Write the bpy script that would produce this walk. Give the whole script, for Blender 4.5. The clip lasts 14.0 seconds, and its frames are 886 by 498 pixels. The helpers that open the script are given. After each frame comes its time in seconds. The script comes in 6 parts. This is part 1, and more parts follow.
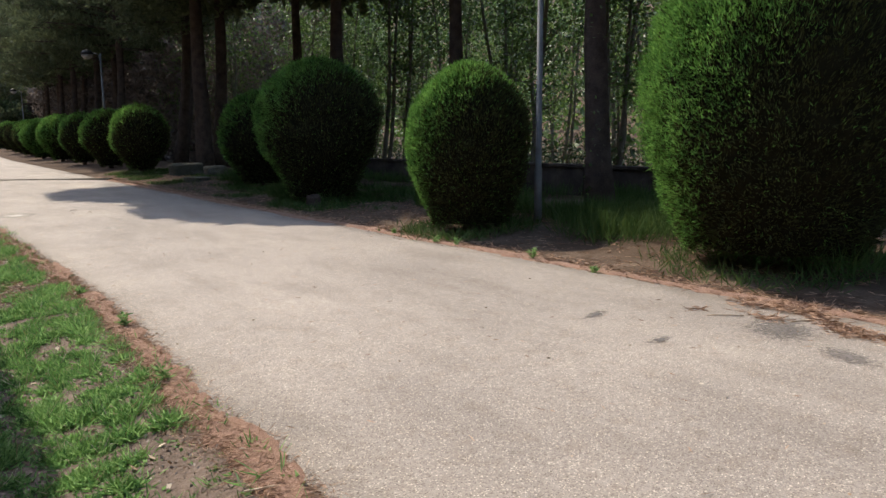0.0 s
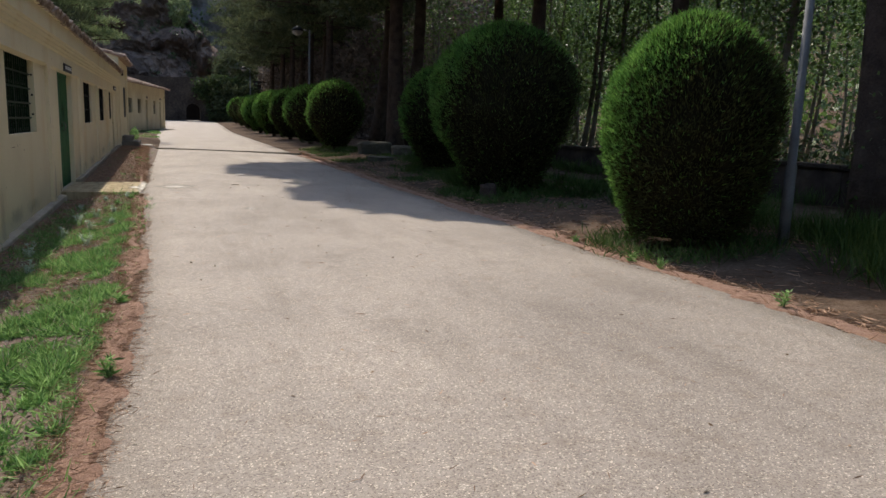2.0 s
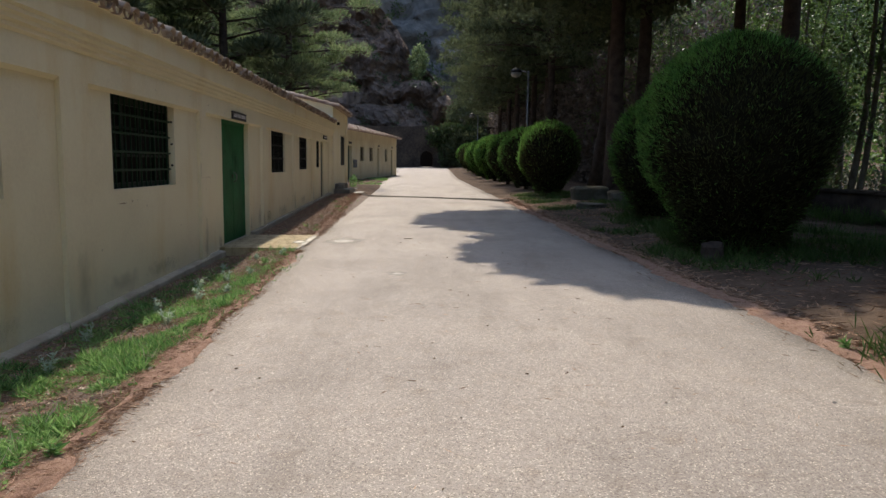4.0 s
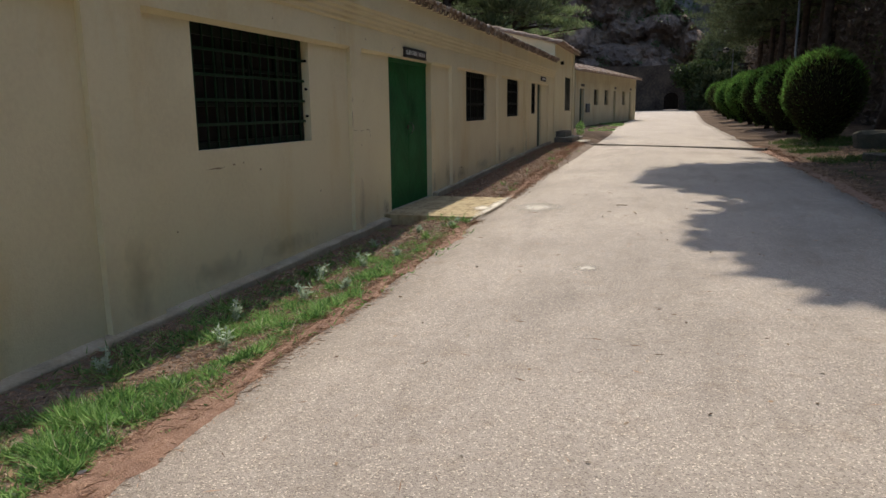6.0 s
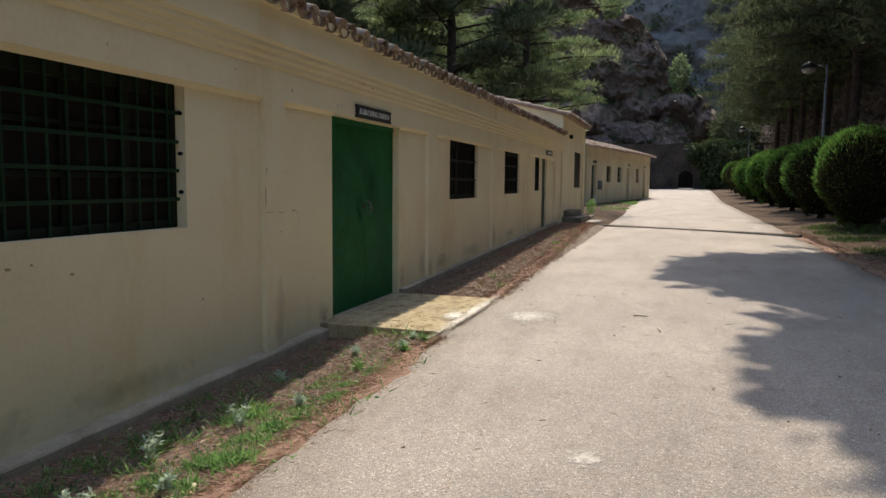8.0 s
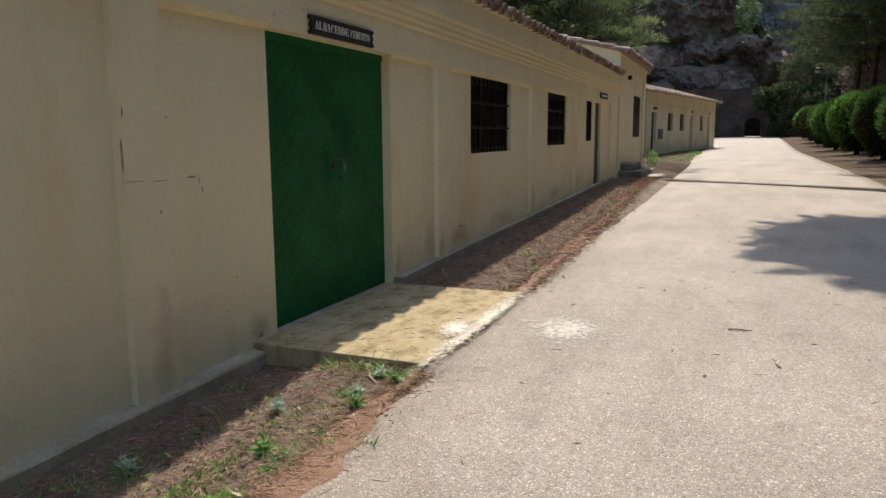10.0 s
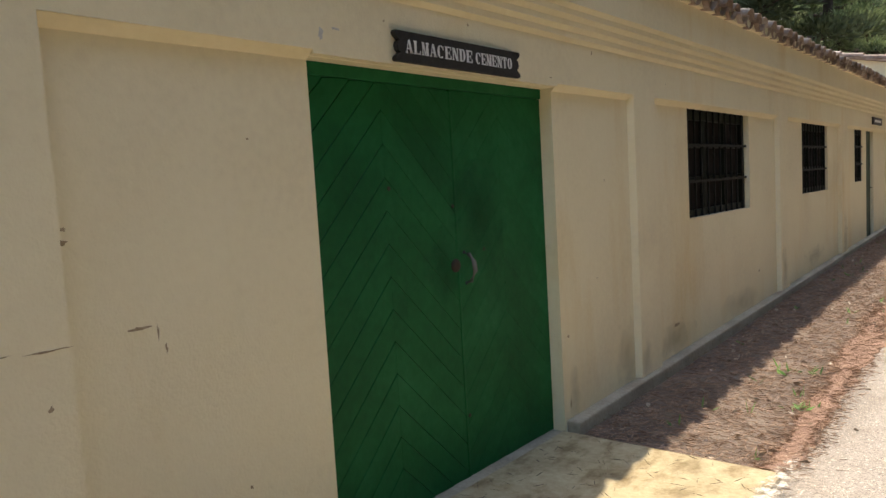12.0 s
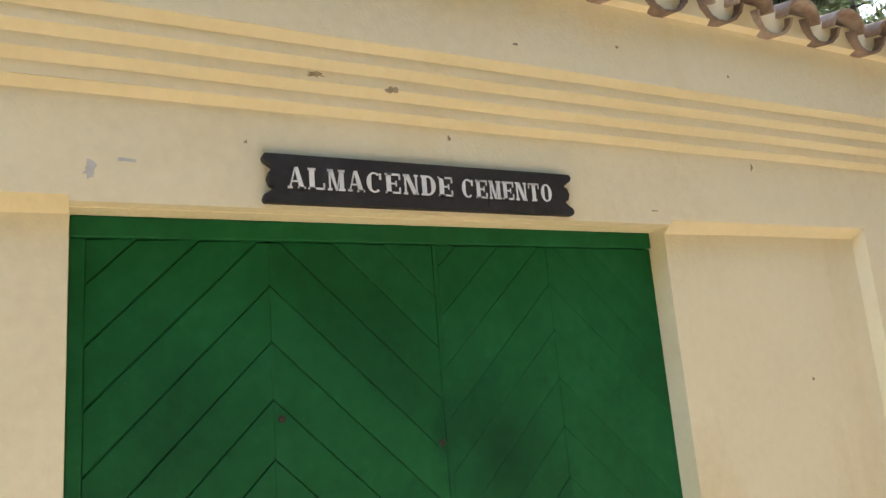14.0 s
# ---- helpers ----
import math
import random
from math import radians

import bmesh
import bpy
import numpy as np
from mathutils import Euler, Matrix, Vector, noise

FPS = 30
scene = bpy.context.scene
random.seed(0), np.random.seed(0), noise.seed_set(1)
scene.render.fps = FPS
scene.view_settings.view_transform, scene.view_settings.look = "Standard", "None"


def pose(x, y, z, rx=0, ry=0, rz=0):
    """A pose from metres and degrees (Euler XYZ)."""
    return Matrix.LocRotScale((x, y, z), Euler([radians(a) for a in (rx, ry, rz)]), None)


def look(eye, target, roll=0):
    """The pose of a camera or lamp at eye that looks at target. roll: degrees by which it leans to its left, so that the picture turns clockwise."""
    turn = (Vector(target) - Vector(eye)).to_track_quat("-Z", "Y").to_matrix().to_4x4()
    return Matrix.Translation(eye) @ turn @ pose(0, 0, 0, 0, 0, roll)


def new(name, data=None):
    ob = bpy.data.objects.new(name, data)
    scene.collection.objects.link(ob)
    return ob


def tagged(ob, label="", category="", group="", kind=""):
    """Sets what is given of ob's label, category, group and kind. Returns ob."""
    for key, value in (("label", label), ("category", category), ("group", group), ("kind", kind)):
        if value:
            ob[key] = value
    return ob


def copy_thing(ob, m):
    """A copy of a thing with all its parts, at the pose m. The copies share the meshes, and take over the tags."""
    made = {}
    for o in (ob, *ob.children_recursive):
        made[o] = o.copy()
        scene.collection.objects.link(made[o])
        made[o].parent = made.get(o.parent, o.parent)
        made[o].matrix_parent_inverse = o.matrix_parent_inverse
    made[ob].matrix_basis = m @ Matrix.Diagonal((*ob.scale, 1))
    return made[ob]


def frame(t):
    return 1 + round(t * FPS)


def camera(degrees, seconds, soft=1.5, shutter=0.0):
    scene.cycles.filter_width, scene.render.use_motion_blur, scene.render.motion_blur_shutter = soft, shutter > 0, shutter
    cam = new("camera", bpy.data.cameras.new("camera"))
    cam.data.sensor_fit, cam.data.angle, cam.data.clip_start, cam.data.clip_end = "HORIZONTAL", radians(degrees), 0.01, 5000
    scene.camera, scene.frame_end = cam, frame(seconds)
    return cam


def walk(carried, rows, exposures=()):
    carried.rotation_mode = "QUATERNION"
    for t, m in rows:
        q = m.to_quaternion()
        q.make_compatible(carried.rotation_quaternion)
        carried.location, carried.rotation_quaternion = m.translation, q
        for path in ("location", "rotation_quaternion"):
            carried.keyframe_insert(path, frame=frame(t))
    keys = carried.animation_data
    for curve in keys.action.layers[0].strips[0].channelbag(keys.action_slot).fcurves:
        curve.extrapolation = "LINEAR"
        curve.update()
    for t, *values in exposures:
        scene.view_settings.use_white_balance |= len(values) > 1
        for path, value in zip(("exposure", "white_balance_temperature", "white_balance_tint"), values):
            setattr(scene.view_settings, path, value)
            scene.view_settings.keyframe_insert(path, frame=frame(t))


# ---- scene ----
cam = camera(63.2, 14.0)
PATH = [
    (0, (-0.104, -0.181, 1.483), (1.07, 1.411, 1.187), -0.4),
    (0.5, (0.246, 0.28, 1.432), (1.284, 1.971, 1.179), -0.8),
    (1, (0.755, 0.908, 1.391), (1.541, 2.732, 1.16), 0.4),
    (1.5, (1.179, 1.457, 1.343), (2.007, 3.26, 1.091), 0.3),
    (2, (1.536, 2.026, 1.354), (2.233, 3.871, 1.019), 2.0),
    (2.5, (1.856, 2.603, 1.373), (2.473, 4.478, 1.055), 0.7),
    (3, (2.206, 3.186, 1.38), (2.574, 5.134, 1.113), -0.9),
    (3.5, (2.528, 3.73, 1.38), (2.992, 5.663, 1.154), 0.8),
    (4, (2.837, 4.318, 1.379), (2.912, 6.303, 1.146), 0.7),
    (4.2, (2.949, 4.557, 1.371), (2.951, 6.541, 1.115), 1.4),
    (6.3, (3.202, 7.332, 1.382), (2.612, 9.205, 1.001), -0.9),
    (6.5, (3.221, 7.554, 1.402), (2.675, 9.442, 1.029), -0.4),
    (7, (3.188, 8.219, 1.439), (2.609, 10.12, 1.216), -0.6),
    (7.5, (3.098, 8.842, 1.415), (2.545, 10.754, 1.223), 0.4),
    (8, (2.991, 9.49, 1.405), (2.383, 11.387, 1.223), 0.5),
    (10.5, (2.489, 12.54, 1.373), (1.712, 14.353, 1.04), -0.4),
    (11, (2.325, 13.107, 1.414), (1.449, 14.877, 1.098), -0.7),
    (11.5, (2.11, 13.625, 1.469), (0.994, 15.267, 1.225), -2.3),
    (12, (1.917, 14.129, 1.541), (0.647, 15.664, 1.368), -3.3),
    (12.5, (1.807, 14.613, 1.588), (0.366, 15.999, 1.563), -4.1),
    (13, (1.681, 15.083, 1.604), (0.124, 16.333, 1.73), -4.3),
    (13.5, (1.634, 15.535, 1.593), (-0.028, 16.614, 1.863), -4.7),
    (14, (1.57, 16.04, 1.584), (-0.181, 16.925, 1.969), -4.6),
]
walk(cam, [(t, look(eye, target, roll)) for t, eye, target, roll in PATH], [(0, 1.46, 6650, 12), (0.5, 1.28, 6650, 12), (1.5, 1.2, 6650, 12), (3, 1.08, 6650, 12), (4, 1.25, 6650, 12), (6.5, 1.2, 6850, 11.5), (8, 1.42, 6850, 11.5), (10.5, 1.52, 6850, 11.5), (11, 1.6, 6850, 11.5), (11.5, 1.87, 6950, 11.5), (12, 2.2, 7050, 11.5), (12.5, 2.56, 7100, 11), (13, 2.84, 7150, 10.5), (13.5, 3.08, 7150, 10.5), (14, 3.32, 7100, 10)])


# ---- world and sun ----
SUN_FROM = Vector((-0.125, 0.85, 1.0)).normalized()
world = bpy.data.worlds.new("world")
scene.world = world
world.use_nodes = True
wn = world.node_tree.nodes
sky = wn.new("ShaderNodeTexSky")
sky.sky_type = "NISHITA"
sky.sun_disc = False
sky.sun_elevation = math.asin(SUN_FROM.z)
sky.sun_rotation = math.atan2(SUN_FROM.x, SUN_FROM.y)
world.node_tree.links.new(sky.outputs[0], wn["Background"].inputs[0])
wn["Background"].inputs[1].default_value = 0.15
sun = new("sun", bpy.data.lights.new("sun", "SUN"))
sun.data.energy = 2.05
sun.data.angle = radians(0.6)
sun.data.color = (1.0, 0.92, 0.79)
sun.matrix_world = look(SUN_FROM * 100, (0, 0, 0))


# ---- materials ----
def material(name, colours, scale=4.0, fine=40.0, rough=0.8, bump=0.2, bump_scale=60.0, metal=0.0, spread=0.35, per_object=0.0, island=0.0, thin=0.0, mix_fine=0.35, distance=0.01):
    """Noise at two scales between two or three colours, with fine relief. thin: share of light let through (leaves)."""
    m = bpy.data.materials.new(name)
    m.use_nodes = True
    nt = m.node_tree
    n, l = nt.nodes, nt.links
    bsdf = n["Principled BSDF"]
    a = n.new("ShaderNodeTexNoise")
    a.inputs["Scale"].default_value, a.inputs["Detail"].default_value = scale, 6
    b = n.new("ShaderNodeTexNoise")
    b.inputs["Scale"].default_value, b.inputs["Detail"].default_value = fine, 4
    geo = n.new("ShaderNodeNewGeometry")
    l.new(geo.outputs["Position"], a.inputs["Vector"])
    l.new(geo.outputs["Position"], b.inputs["Vector"])
    mix = n.new("ShaderNodeMix")
    mix.inputs[0].default_value = mix_fine
    l.new(a.outputs[0], mix.inputs[2])
    l.new(b.outputs[0], mix.inputs[3])
    value = mix.outputs[0]
    if per_object or island:
        add = n.new("ShaderNodeMath")
        add.operation = "MULTIPLY_ADD"
        add.inputs[1].default_value = per_object or island
        if per_object:
            oi = n.new("ShaderNodeObjectInfo")
            l.new(oi.outputs["Random"], add.inputs[0])
        else:
            l.new(geo.outputs["Random Per Island"], add.inputs[0])
        sub = n.new("ShaderNodeMath")
        sub.operation = "ADD"
        sub.inputs[1].default_value = -0.5 * (per_object or island)
        l.new(value, sub.inputs[0])
        l.new(sub.outputs[0], add.inputs[2])
        value = add.outputs[0]
    ramp = n.new("ShaderNodeValToRGB")
    e = ramp.color_ramp.elements
    e[0].position, e[1].position = 0.5 - spread / 2, 0.5 + spread / 2
    e[0].color, e[1].color = (*colours[0], 1), (*colours[-1], 1)
    if len(colours) == 3:
        mid = e.new(0.5)
        mid.color = (*colours[1], 1)
    l.new(value, ramp.inputs[0])
    l.new(ramp.outputs[0], bsdf.inputs["Base Color"])
    bsdf.inputs["Roughness"].default_value = rough
    bsdf.inputs["Metallic"].default_value = metal
    if bump:
        c = n.new("ShaderNodeTexNoise")
        c.inputs["Scale"].default_value, c.inputs["Detail"].default_value = bump_scale, 5
        l.new(geo.outputs["Position"], c.inputs["Vector"])
        bp = n.new("ShaderNodeBump")
        bp.inputs["Strength"].default_value, bp.inputs["Distance"].default_value = bump, distance
        l.new(c.outputs[0], bp.inputs["Height"])
        l.new(bp.outputs[0], bsdf.inputs["Normal"])
    if thin:
        tr = n.new("ShaderNodeBsdfTranslucent")
        l.new(ramp.outputs[0], tr.inputs[0])
        ms = n.new("ShaderNodeMixShader")
        ms.inputs[0].default_value = thin
        l.new(bsdf.outputs[0], ms.inputs[1])
        l.new(tr.outputs[0], ms.inputs[2])
        l.new(ms.outputs[0], n["Material Output"].inputs[0])
    return m


M = {
    "plaster": material("plaster", [(0.69, 0.61, 0.41), (0.77, 0.69, 0.47), (0.81, 0.735, 0.51)], 1.3, 30, 0.9, 0.25, 90, spread=0.5),
    # yellower paint on sloped edges, with the road's bounce light put into it
    "plaster_yellow": material("plaster_yellow", [(0.7, 0.61, 0.38), (0.77, 0.69, 0.46)], 2, 30, 0.9, 0.2, 90),
    "plaster_far": material("plaster_far", [(0.63, 0.555, 0.365), (0.77, 0.7, 0.48)], 0.8, 8, 0.9, 0.1, 30),
    "concrete": material("concrete", [(0.2, 0.17, 0.13), (0.4, 0.345, 0.265)], 3, 40, 0.9, 0.4, 60),
    "plinth": material("plinth", [(0.19, 0.16, 0.115), (0.35, 0.3, 0.22), (0.5, 0.44, 0.33)], 3, 40, 0.9, 0.4, 60, spread=0.5),
    "green_paint": material("green_paint", [(0.003, 0.07, 0.02), (0.005, 0.105, 0.03), (0.012, 0.14, 0.048)], 3, 25, 0.6, 0.15, 45, per_object=0.1, spread=0.5),
    "green_dark": material("green_dark", [(0.006, 0.009, 0.006), (0.013, 0.018, 0.011)], 6, 40, 0.5, 0.1, 60),
    "grille_green": material("grille_green", [(0.005, 0.022, 0.01), (0.011, 0.042, 0.018)], 10, 60, 0.5, 0.1, 60),
    "iron": material("iron", [(0.005, 0.006, 0.005), (0.013, 0.013, 0.011)], 10, 60, 0.6, 0.2, 80),
    "rust": material("rust", [(0.022, 0.016, 0.012), (0.055, 0.038, 0.027)], 30, 120, 0.8, 0.4, 120),
    "tile": material("tile", [(0.1, 0.07, 0.05), (0.28, 0.2, 0.145), (0.52, 0.45, 0.37)], 9, 40, 0.9, 0.4, 60, per_object=0.3, spread=0.6),
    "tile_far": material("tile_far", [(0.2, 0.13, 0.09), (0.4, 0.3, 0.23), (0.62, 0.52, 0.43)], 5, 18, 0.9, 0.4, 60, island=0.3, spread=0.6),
    "sign_wood": material("sign_wood", [(0.012, 0.01, 0.009), (0.03, 0.027, 0.025)], 12, 60, 0.55, 0.3, 60),
    "white_paint": material("white_paint", [(0.6, 0.6, 0.58), (0.8, 0.8, 0.78)], 30, 90, 0.7, 0.1, 80),
    "metal_grey": material("metal_grey", [(0.11, 0.115, 0.115), (0.19, 0.195, 0.195)], 4, 40, 0.75, 0.05, 60),
    "lamp_glass": material("lamp_glass", [(0.2, 0.2, 0.19), (0.28, 0.28, 0.27)], 4, 40, 0.25, 0.0),
    # near-black so that rooms and the arch look unlit; darkness painted in
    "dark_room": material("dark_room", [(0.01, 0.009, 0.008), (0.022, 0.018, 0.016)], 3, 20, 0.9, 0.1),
    "wood_door": material("wood_door", [(0.02, 0.04, 0.018), (0.045, 0.07, 0.03)], 4, 30, 0.7, 0.2),
    "step_stone": material("step_stone", [(0.1, 0.092, 0.078), (0.23, 0.21, 0.175)], 4, 40, 0.9, 0.5, 40),
    "rock": material("rock", [(0.06, 0.047, 0.04), (0.15, 0.11, 0.086), (0.34, 0.225, 0.15)], 0.14, 0.9, 0.95, 1.0, 1.4, spread=0.5, mix_fine=0.5, distance=0.9),
    "rock_far": material("rock_far", [(0.05, 0.055, 0.05), (0.12, 0.118, 0.11), (0.24, 0.22, 0.2)], 0.05, 0.5, 0.95, 0.8, 0.9, spread=0.4, distance=0.8),
    "masonry": material("masonry", [(0.026, 0.021, 0.017), (0.062, 0.05, 0.04), (0.115, 0.09, 0.068)], 0.5, 4, 0.95, 0.6, 8, distance=0.05),
    "bark": material("bark", [(0.035, 0.027, 0.022), (0.1, 0.075, 0.06)], 4, 30, 0.95, 0.8, 25, distance=0.03),
    "bark_pale": material("bark_pale", [(0.07, 0.065, 0.05), (0.2, 0.18, 0.14)], 3, 30, 0.95, 0.5, 30, distance=0.02),
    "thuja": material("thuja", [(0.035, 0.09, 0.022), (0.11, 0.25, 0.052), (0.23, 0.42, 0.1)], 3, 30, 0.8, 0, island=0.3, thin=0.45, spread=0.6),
    # dark tones left bare on a bush's far-from-sun side, in place of shading
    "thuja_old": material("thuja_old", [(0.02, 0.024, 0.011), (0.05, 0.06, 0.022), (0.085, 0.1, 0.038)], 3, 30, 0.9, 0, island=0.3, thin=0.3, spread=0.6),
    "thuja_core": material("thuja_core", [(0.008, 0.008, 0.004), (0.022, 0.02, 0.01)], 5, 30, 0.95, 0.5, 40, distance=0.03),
    "pine": material("pine", [(0.05, 0.066, 0.036), (0.095, 0.118, 0.06), (0.16, 0.185, 0.095)], 0.6, 6, 0.85, 0, island=0.4, thin=0.35, spread=0.6),
    # sunlit copy of pine, brighter needles for the trees in sun
    "pine_light": material("pine_light", [(0.07, 0.1, 0.05), (0.17, 0.225, 0.1), (0.33, 0.39, 0.2)], 0.6, 6, 0.75, 0, island=0.4, thin=0.5, spread=0.6),
    "leaf": material("leaf", [(0.035, 0.068, 0.016), (0.085, 0.15, 0.035), (0.17, 0.25, 0.07)], 0.7, 6, 0.45, 0, island=0.5, thin=0.45, spread=0.6),
    # darker copy of leaf, its colour carrying the shade of crag and wood floor
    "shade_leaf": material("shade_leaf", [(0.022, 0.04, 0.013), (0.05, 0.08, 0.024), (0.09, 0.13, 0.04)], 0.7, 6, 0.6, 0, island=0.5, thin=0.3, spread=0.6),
    # dead-twig brown kept light, with haze under the pines put into it
    "dead_twig": material("dead_twig", [(0.06, 0.05, 0.04), (0.13, 0.105, 0.085), (0.22, 0.18, 0.15)], 0.6, 6, 0.9, 0, island=0.4, thin=0.3, spread=0.6),
    "grass": material("grass", [(0.06, 0.14, 0.045), (0.165, 0.32, 0.09), (0.34, 0.52, 0.2)], 2.5, 15, 0.5, 0, island=0.6, thin=0.5, spread=0.6),
    "dry_grass": material("dry_grass", [(0.05, 0.075, 0.02), (0.13, 0.14, 0.05)], 1.5, 15, 0.7, 0, island=0.4, thin=0.3, spread=0.6),
    # grass darkened for spots under trees and bushes; shade put into its colour
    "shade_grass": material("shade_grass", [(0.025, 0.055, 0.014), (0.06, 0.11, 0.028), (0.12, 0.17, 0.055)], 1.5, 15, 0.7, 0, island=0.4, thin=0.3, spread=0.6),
    "gravel": material("gravel", [(0.1, 0.075, 0.055), (0.26, 0.21, 0.165), (0.5, 0.45, 0.39)], 20, 90, 0.9, 0, island=0.8, spread=0.6),
    "needles": material("needles", [(0.2, 0.118, 0.073), (0.47, 0.31, 0.21)], 8, 60, 0.9, 0, island=0.6),
    "litter": material("litter", [(0.3, 0.2, 0.12), (0.6, 0.5, 0.38)], 8, 60, 0.8, 0, island=0.7),
}


def weather(m, tint, cut, amount, stretch):
    """Uneven vertical runs of dirt, or blotches, over a material's colour."""
    n, l = m.node_tree.nodes, m.node_tree.links
    bsdf = n["Principled BSDF"]
    old = bsdf.inputs["Base Color"].links[0].from_socket
    geo = next(k for k in n if k.bl_idname == "ShaderNodeNewGeometry")
    mp = n.new("ShaderNodeMapping")
    mp.inputs["Scale"].default_value = stretch
    l.new(geo.outputs["Position"], mp.inputs["Vector"])
    nz = n.new("ShaderNodeTexNoise")
    nz.inputs["Scale"].default_value, nz.inputs["Detail"].default_value, nz.inputs["Roughness"].default_value = 1.0, 8, 0.62
    l.new(mp.outputs[0], nz.inputs["Vector"])
    rp = n.new("ShaderNodeValToRGB")
    rp.color_ramp.elements[0].position, rp.color_ramp.elements[1].position = cut, cut + 0.22
    rp.color_ramp.elements[0].color, rp.color_ramp.elements[1].color = (0, 0, 0, 1), (amount, amount, amount, 1)
    l.new(nz.outputs[0], rp.inputs[0])
    mul = n.new("ShaderNodeMix")
    mul.data_type, mul.blend_type = "RGBA", "MULTIPLY"
    l.new(rp.outputs[0], mul.inputs[0])
    l.new(old, mul.inputs[6])
    mul.inputs[7].default_value = (*tint, 1)
    l.new(mul.outputs[2], bsdf.inputs["Base Color"])


weather(M["plaster"], (0.86, 0.72, 0.47), 0.53, 0.6, (1, 1.6, 0.35))
weather(M["plaster"], (0.74, 0.7, 0.58), 0.6, 0.18, (1, 5, 1.2))
weather(M["plaster_far"], (0.75, 0.62, 0.42), 0.5, 0.6, (1, 1.0, 0.3))
weather(M["green_paint"], (0.7, 0.7, 0.7), 0.5, 0.7, (1, 2.2, 1.2))
weather(M["concrete"], (0.5, 0.45, 0.38), 0.5, 0.8, (3, 2, 6))


for k, v in (("green_paint", 0.2), ("plaster", 0.2), ("thuja", 0.15), ("thuja_core", 0.03), ("thuja_old", 0.1), ("pine", 0.15), ("pine_light", 0.2), ("bark", 0.08), ("bark_pale", 0.15), ("masonry", 0.1), ("rock", 0.1), ("rock_far", 0.1), ("grass", 0.2), ("shade_grass", 0.15), ("dry_grass", 0.15), ("needles", 0.15), ("gravel", 0.2), ("metal_grey", 0.25), ("concrete", 0.2), ("step_stone", 0.2), ("dark_room", 0.1), ("iron", 0.15), ("green_dark", 0.15), ("grille_green", 0.2)):
    M[k].node_tree.nodes["Principled BSDF"].inputs["Specular IOR Level"].default_value = v


def ground_material():
    """Brown soil with needle litter, reddish near the road's edges, greener in patches."""
    m = material("soil", [(0.045, 0.03, 0.021), (0.1, 0.069, 0.048), (0.2, 0.148, 0.108)], 1.4, 26, 0.95, 0.7, 35, spread=0.5, distance=0.03)
    return m


def road_material():
    m = material("asphalt", [(0.25, 0.216, 0.183), (0.33, 0.286, 0.241), (0.41, 0.356, 0.298)], 0.55, 45, 0.75, 0.7, 150, spread=0.45, mix_fine=0.35)
    nt = m.node_tree
    n, l = nt.nodes, nt.links
    bsdf = n["Principled BSDF"]
    old = bsdf.inputs["Base Color"].links[0].from_socket
    geo = next(k for k in n if k.bl_idname == "ShaderNodeNewGeometry")
    # pale and dark aggregate chips
    vor = n.new("ShaderNodeTexVoronoi")
    vor.inputs["Scale"].default_value = 155
    l.new(geo.outputs["Position"], vor.inputs["Vector"])
    ramp = n.new("ShaderNodeValToRGB")
    ramp.color_ramp.elements[0].position, ramp.color_ramp.elements[1].position = 0.0, 1.0
    e = ramp.color_ramp.elements
    e[0].color, e[1].color = (0.4, 0.39, 0.38, 1), (2.3, 2.28, 2.18, 1)
    k = e.new(0.3)
    k.color = (0.9, 0.9, 0.9, 1)
    k = e.new(0.9)
    k.color = (1.04, 1.05, 1.05, 1)
    sep = n.new("ShaderNodeSeparateColor")
    l.new(vor.outputs["Color"], sep.inputs[0])
    l.new(sep.outputs[0], ramp.inputs[0])
    mul = n.new("ShaderNodeMix")
    mul.data_type, mul.blend_type = "RGBA", "MULTIPLY"
    mul.inputs[0].default_value = 0.85
    l.new(old, mul.inputs[6])
    l.new(ramp.outputs[0], mul.inputs[7])
    l.new(mul.outputs[2], bsdf.inputs["Base Color"])
    return m


M["soil"] = ground_material()
M["asphalt"] = road_material()
M["pale_cement"] = material("pale_cement", [(0.38, 0.36, 0.32), (0.6, 0.58, 0.52)], 3, 30, 0.9, 0.4, 60)
M["mossy_stone"] = material("mossy_stone", [(0.03, 0.036, 0.02), (0.07, 0.066, 0.046), (0.15, 0.135, 0.11)], 3.5, 30, 0.95, 0.8, 30, spread=0.5, distance=0.03)
M["slab"] = material("slab", [(0.3, 0.24, 0.14), (0.4, 0.33, 0.2), (0.48, 0.41, 0.27)], 2.5, 30, 0.9, 0.4, 60)


for k, v in (("soil", 0.08), ("asphalt", 0.35), ("slab", 0.2)):
    M[k].node_tree.nodes["Principled BSDF"].inputs["Specular IOR Level"].default_value = v
weather(M["slab"], (0.6, 0.5, 0.36), 0.5, 0.8, (2.5, 2.5, 1))
weather(M["slab"], (0.45, 0.39, 0.3), 0.48, 1.0, (7, 4, 1))
weather(M["asphalt"], (0.74, 0.73, 0.72), 0.47, 0.8, (1.6, 0.45, 1))
weather(M["asphalt"], (0.84, 0.8, 0.76), 0.52, 0.9, (5, 5, 1))
weather(M["asphalt"], (0.76, 0.74, 0.72), 0.5, 0.6, (24, 24, 1))
weather(M["soil"], (0.55, 0.5, 0.42), 0.5, 0.9, (6, 6, 1))


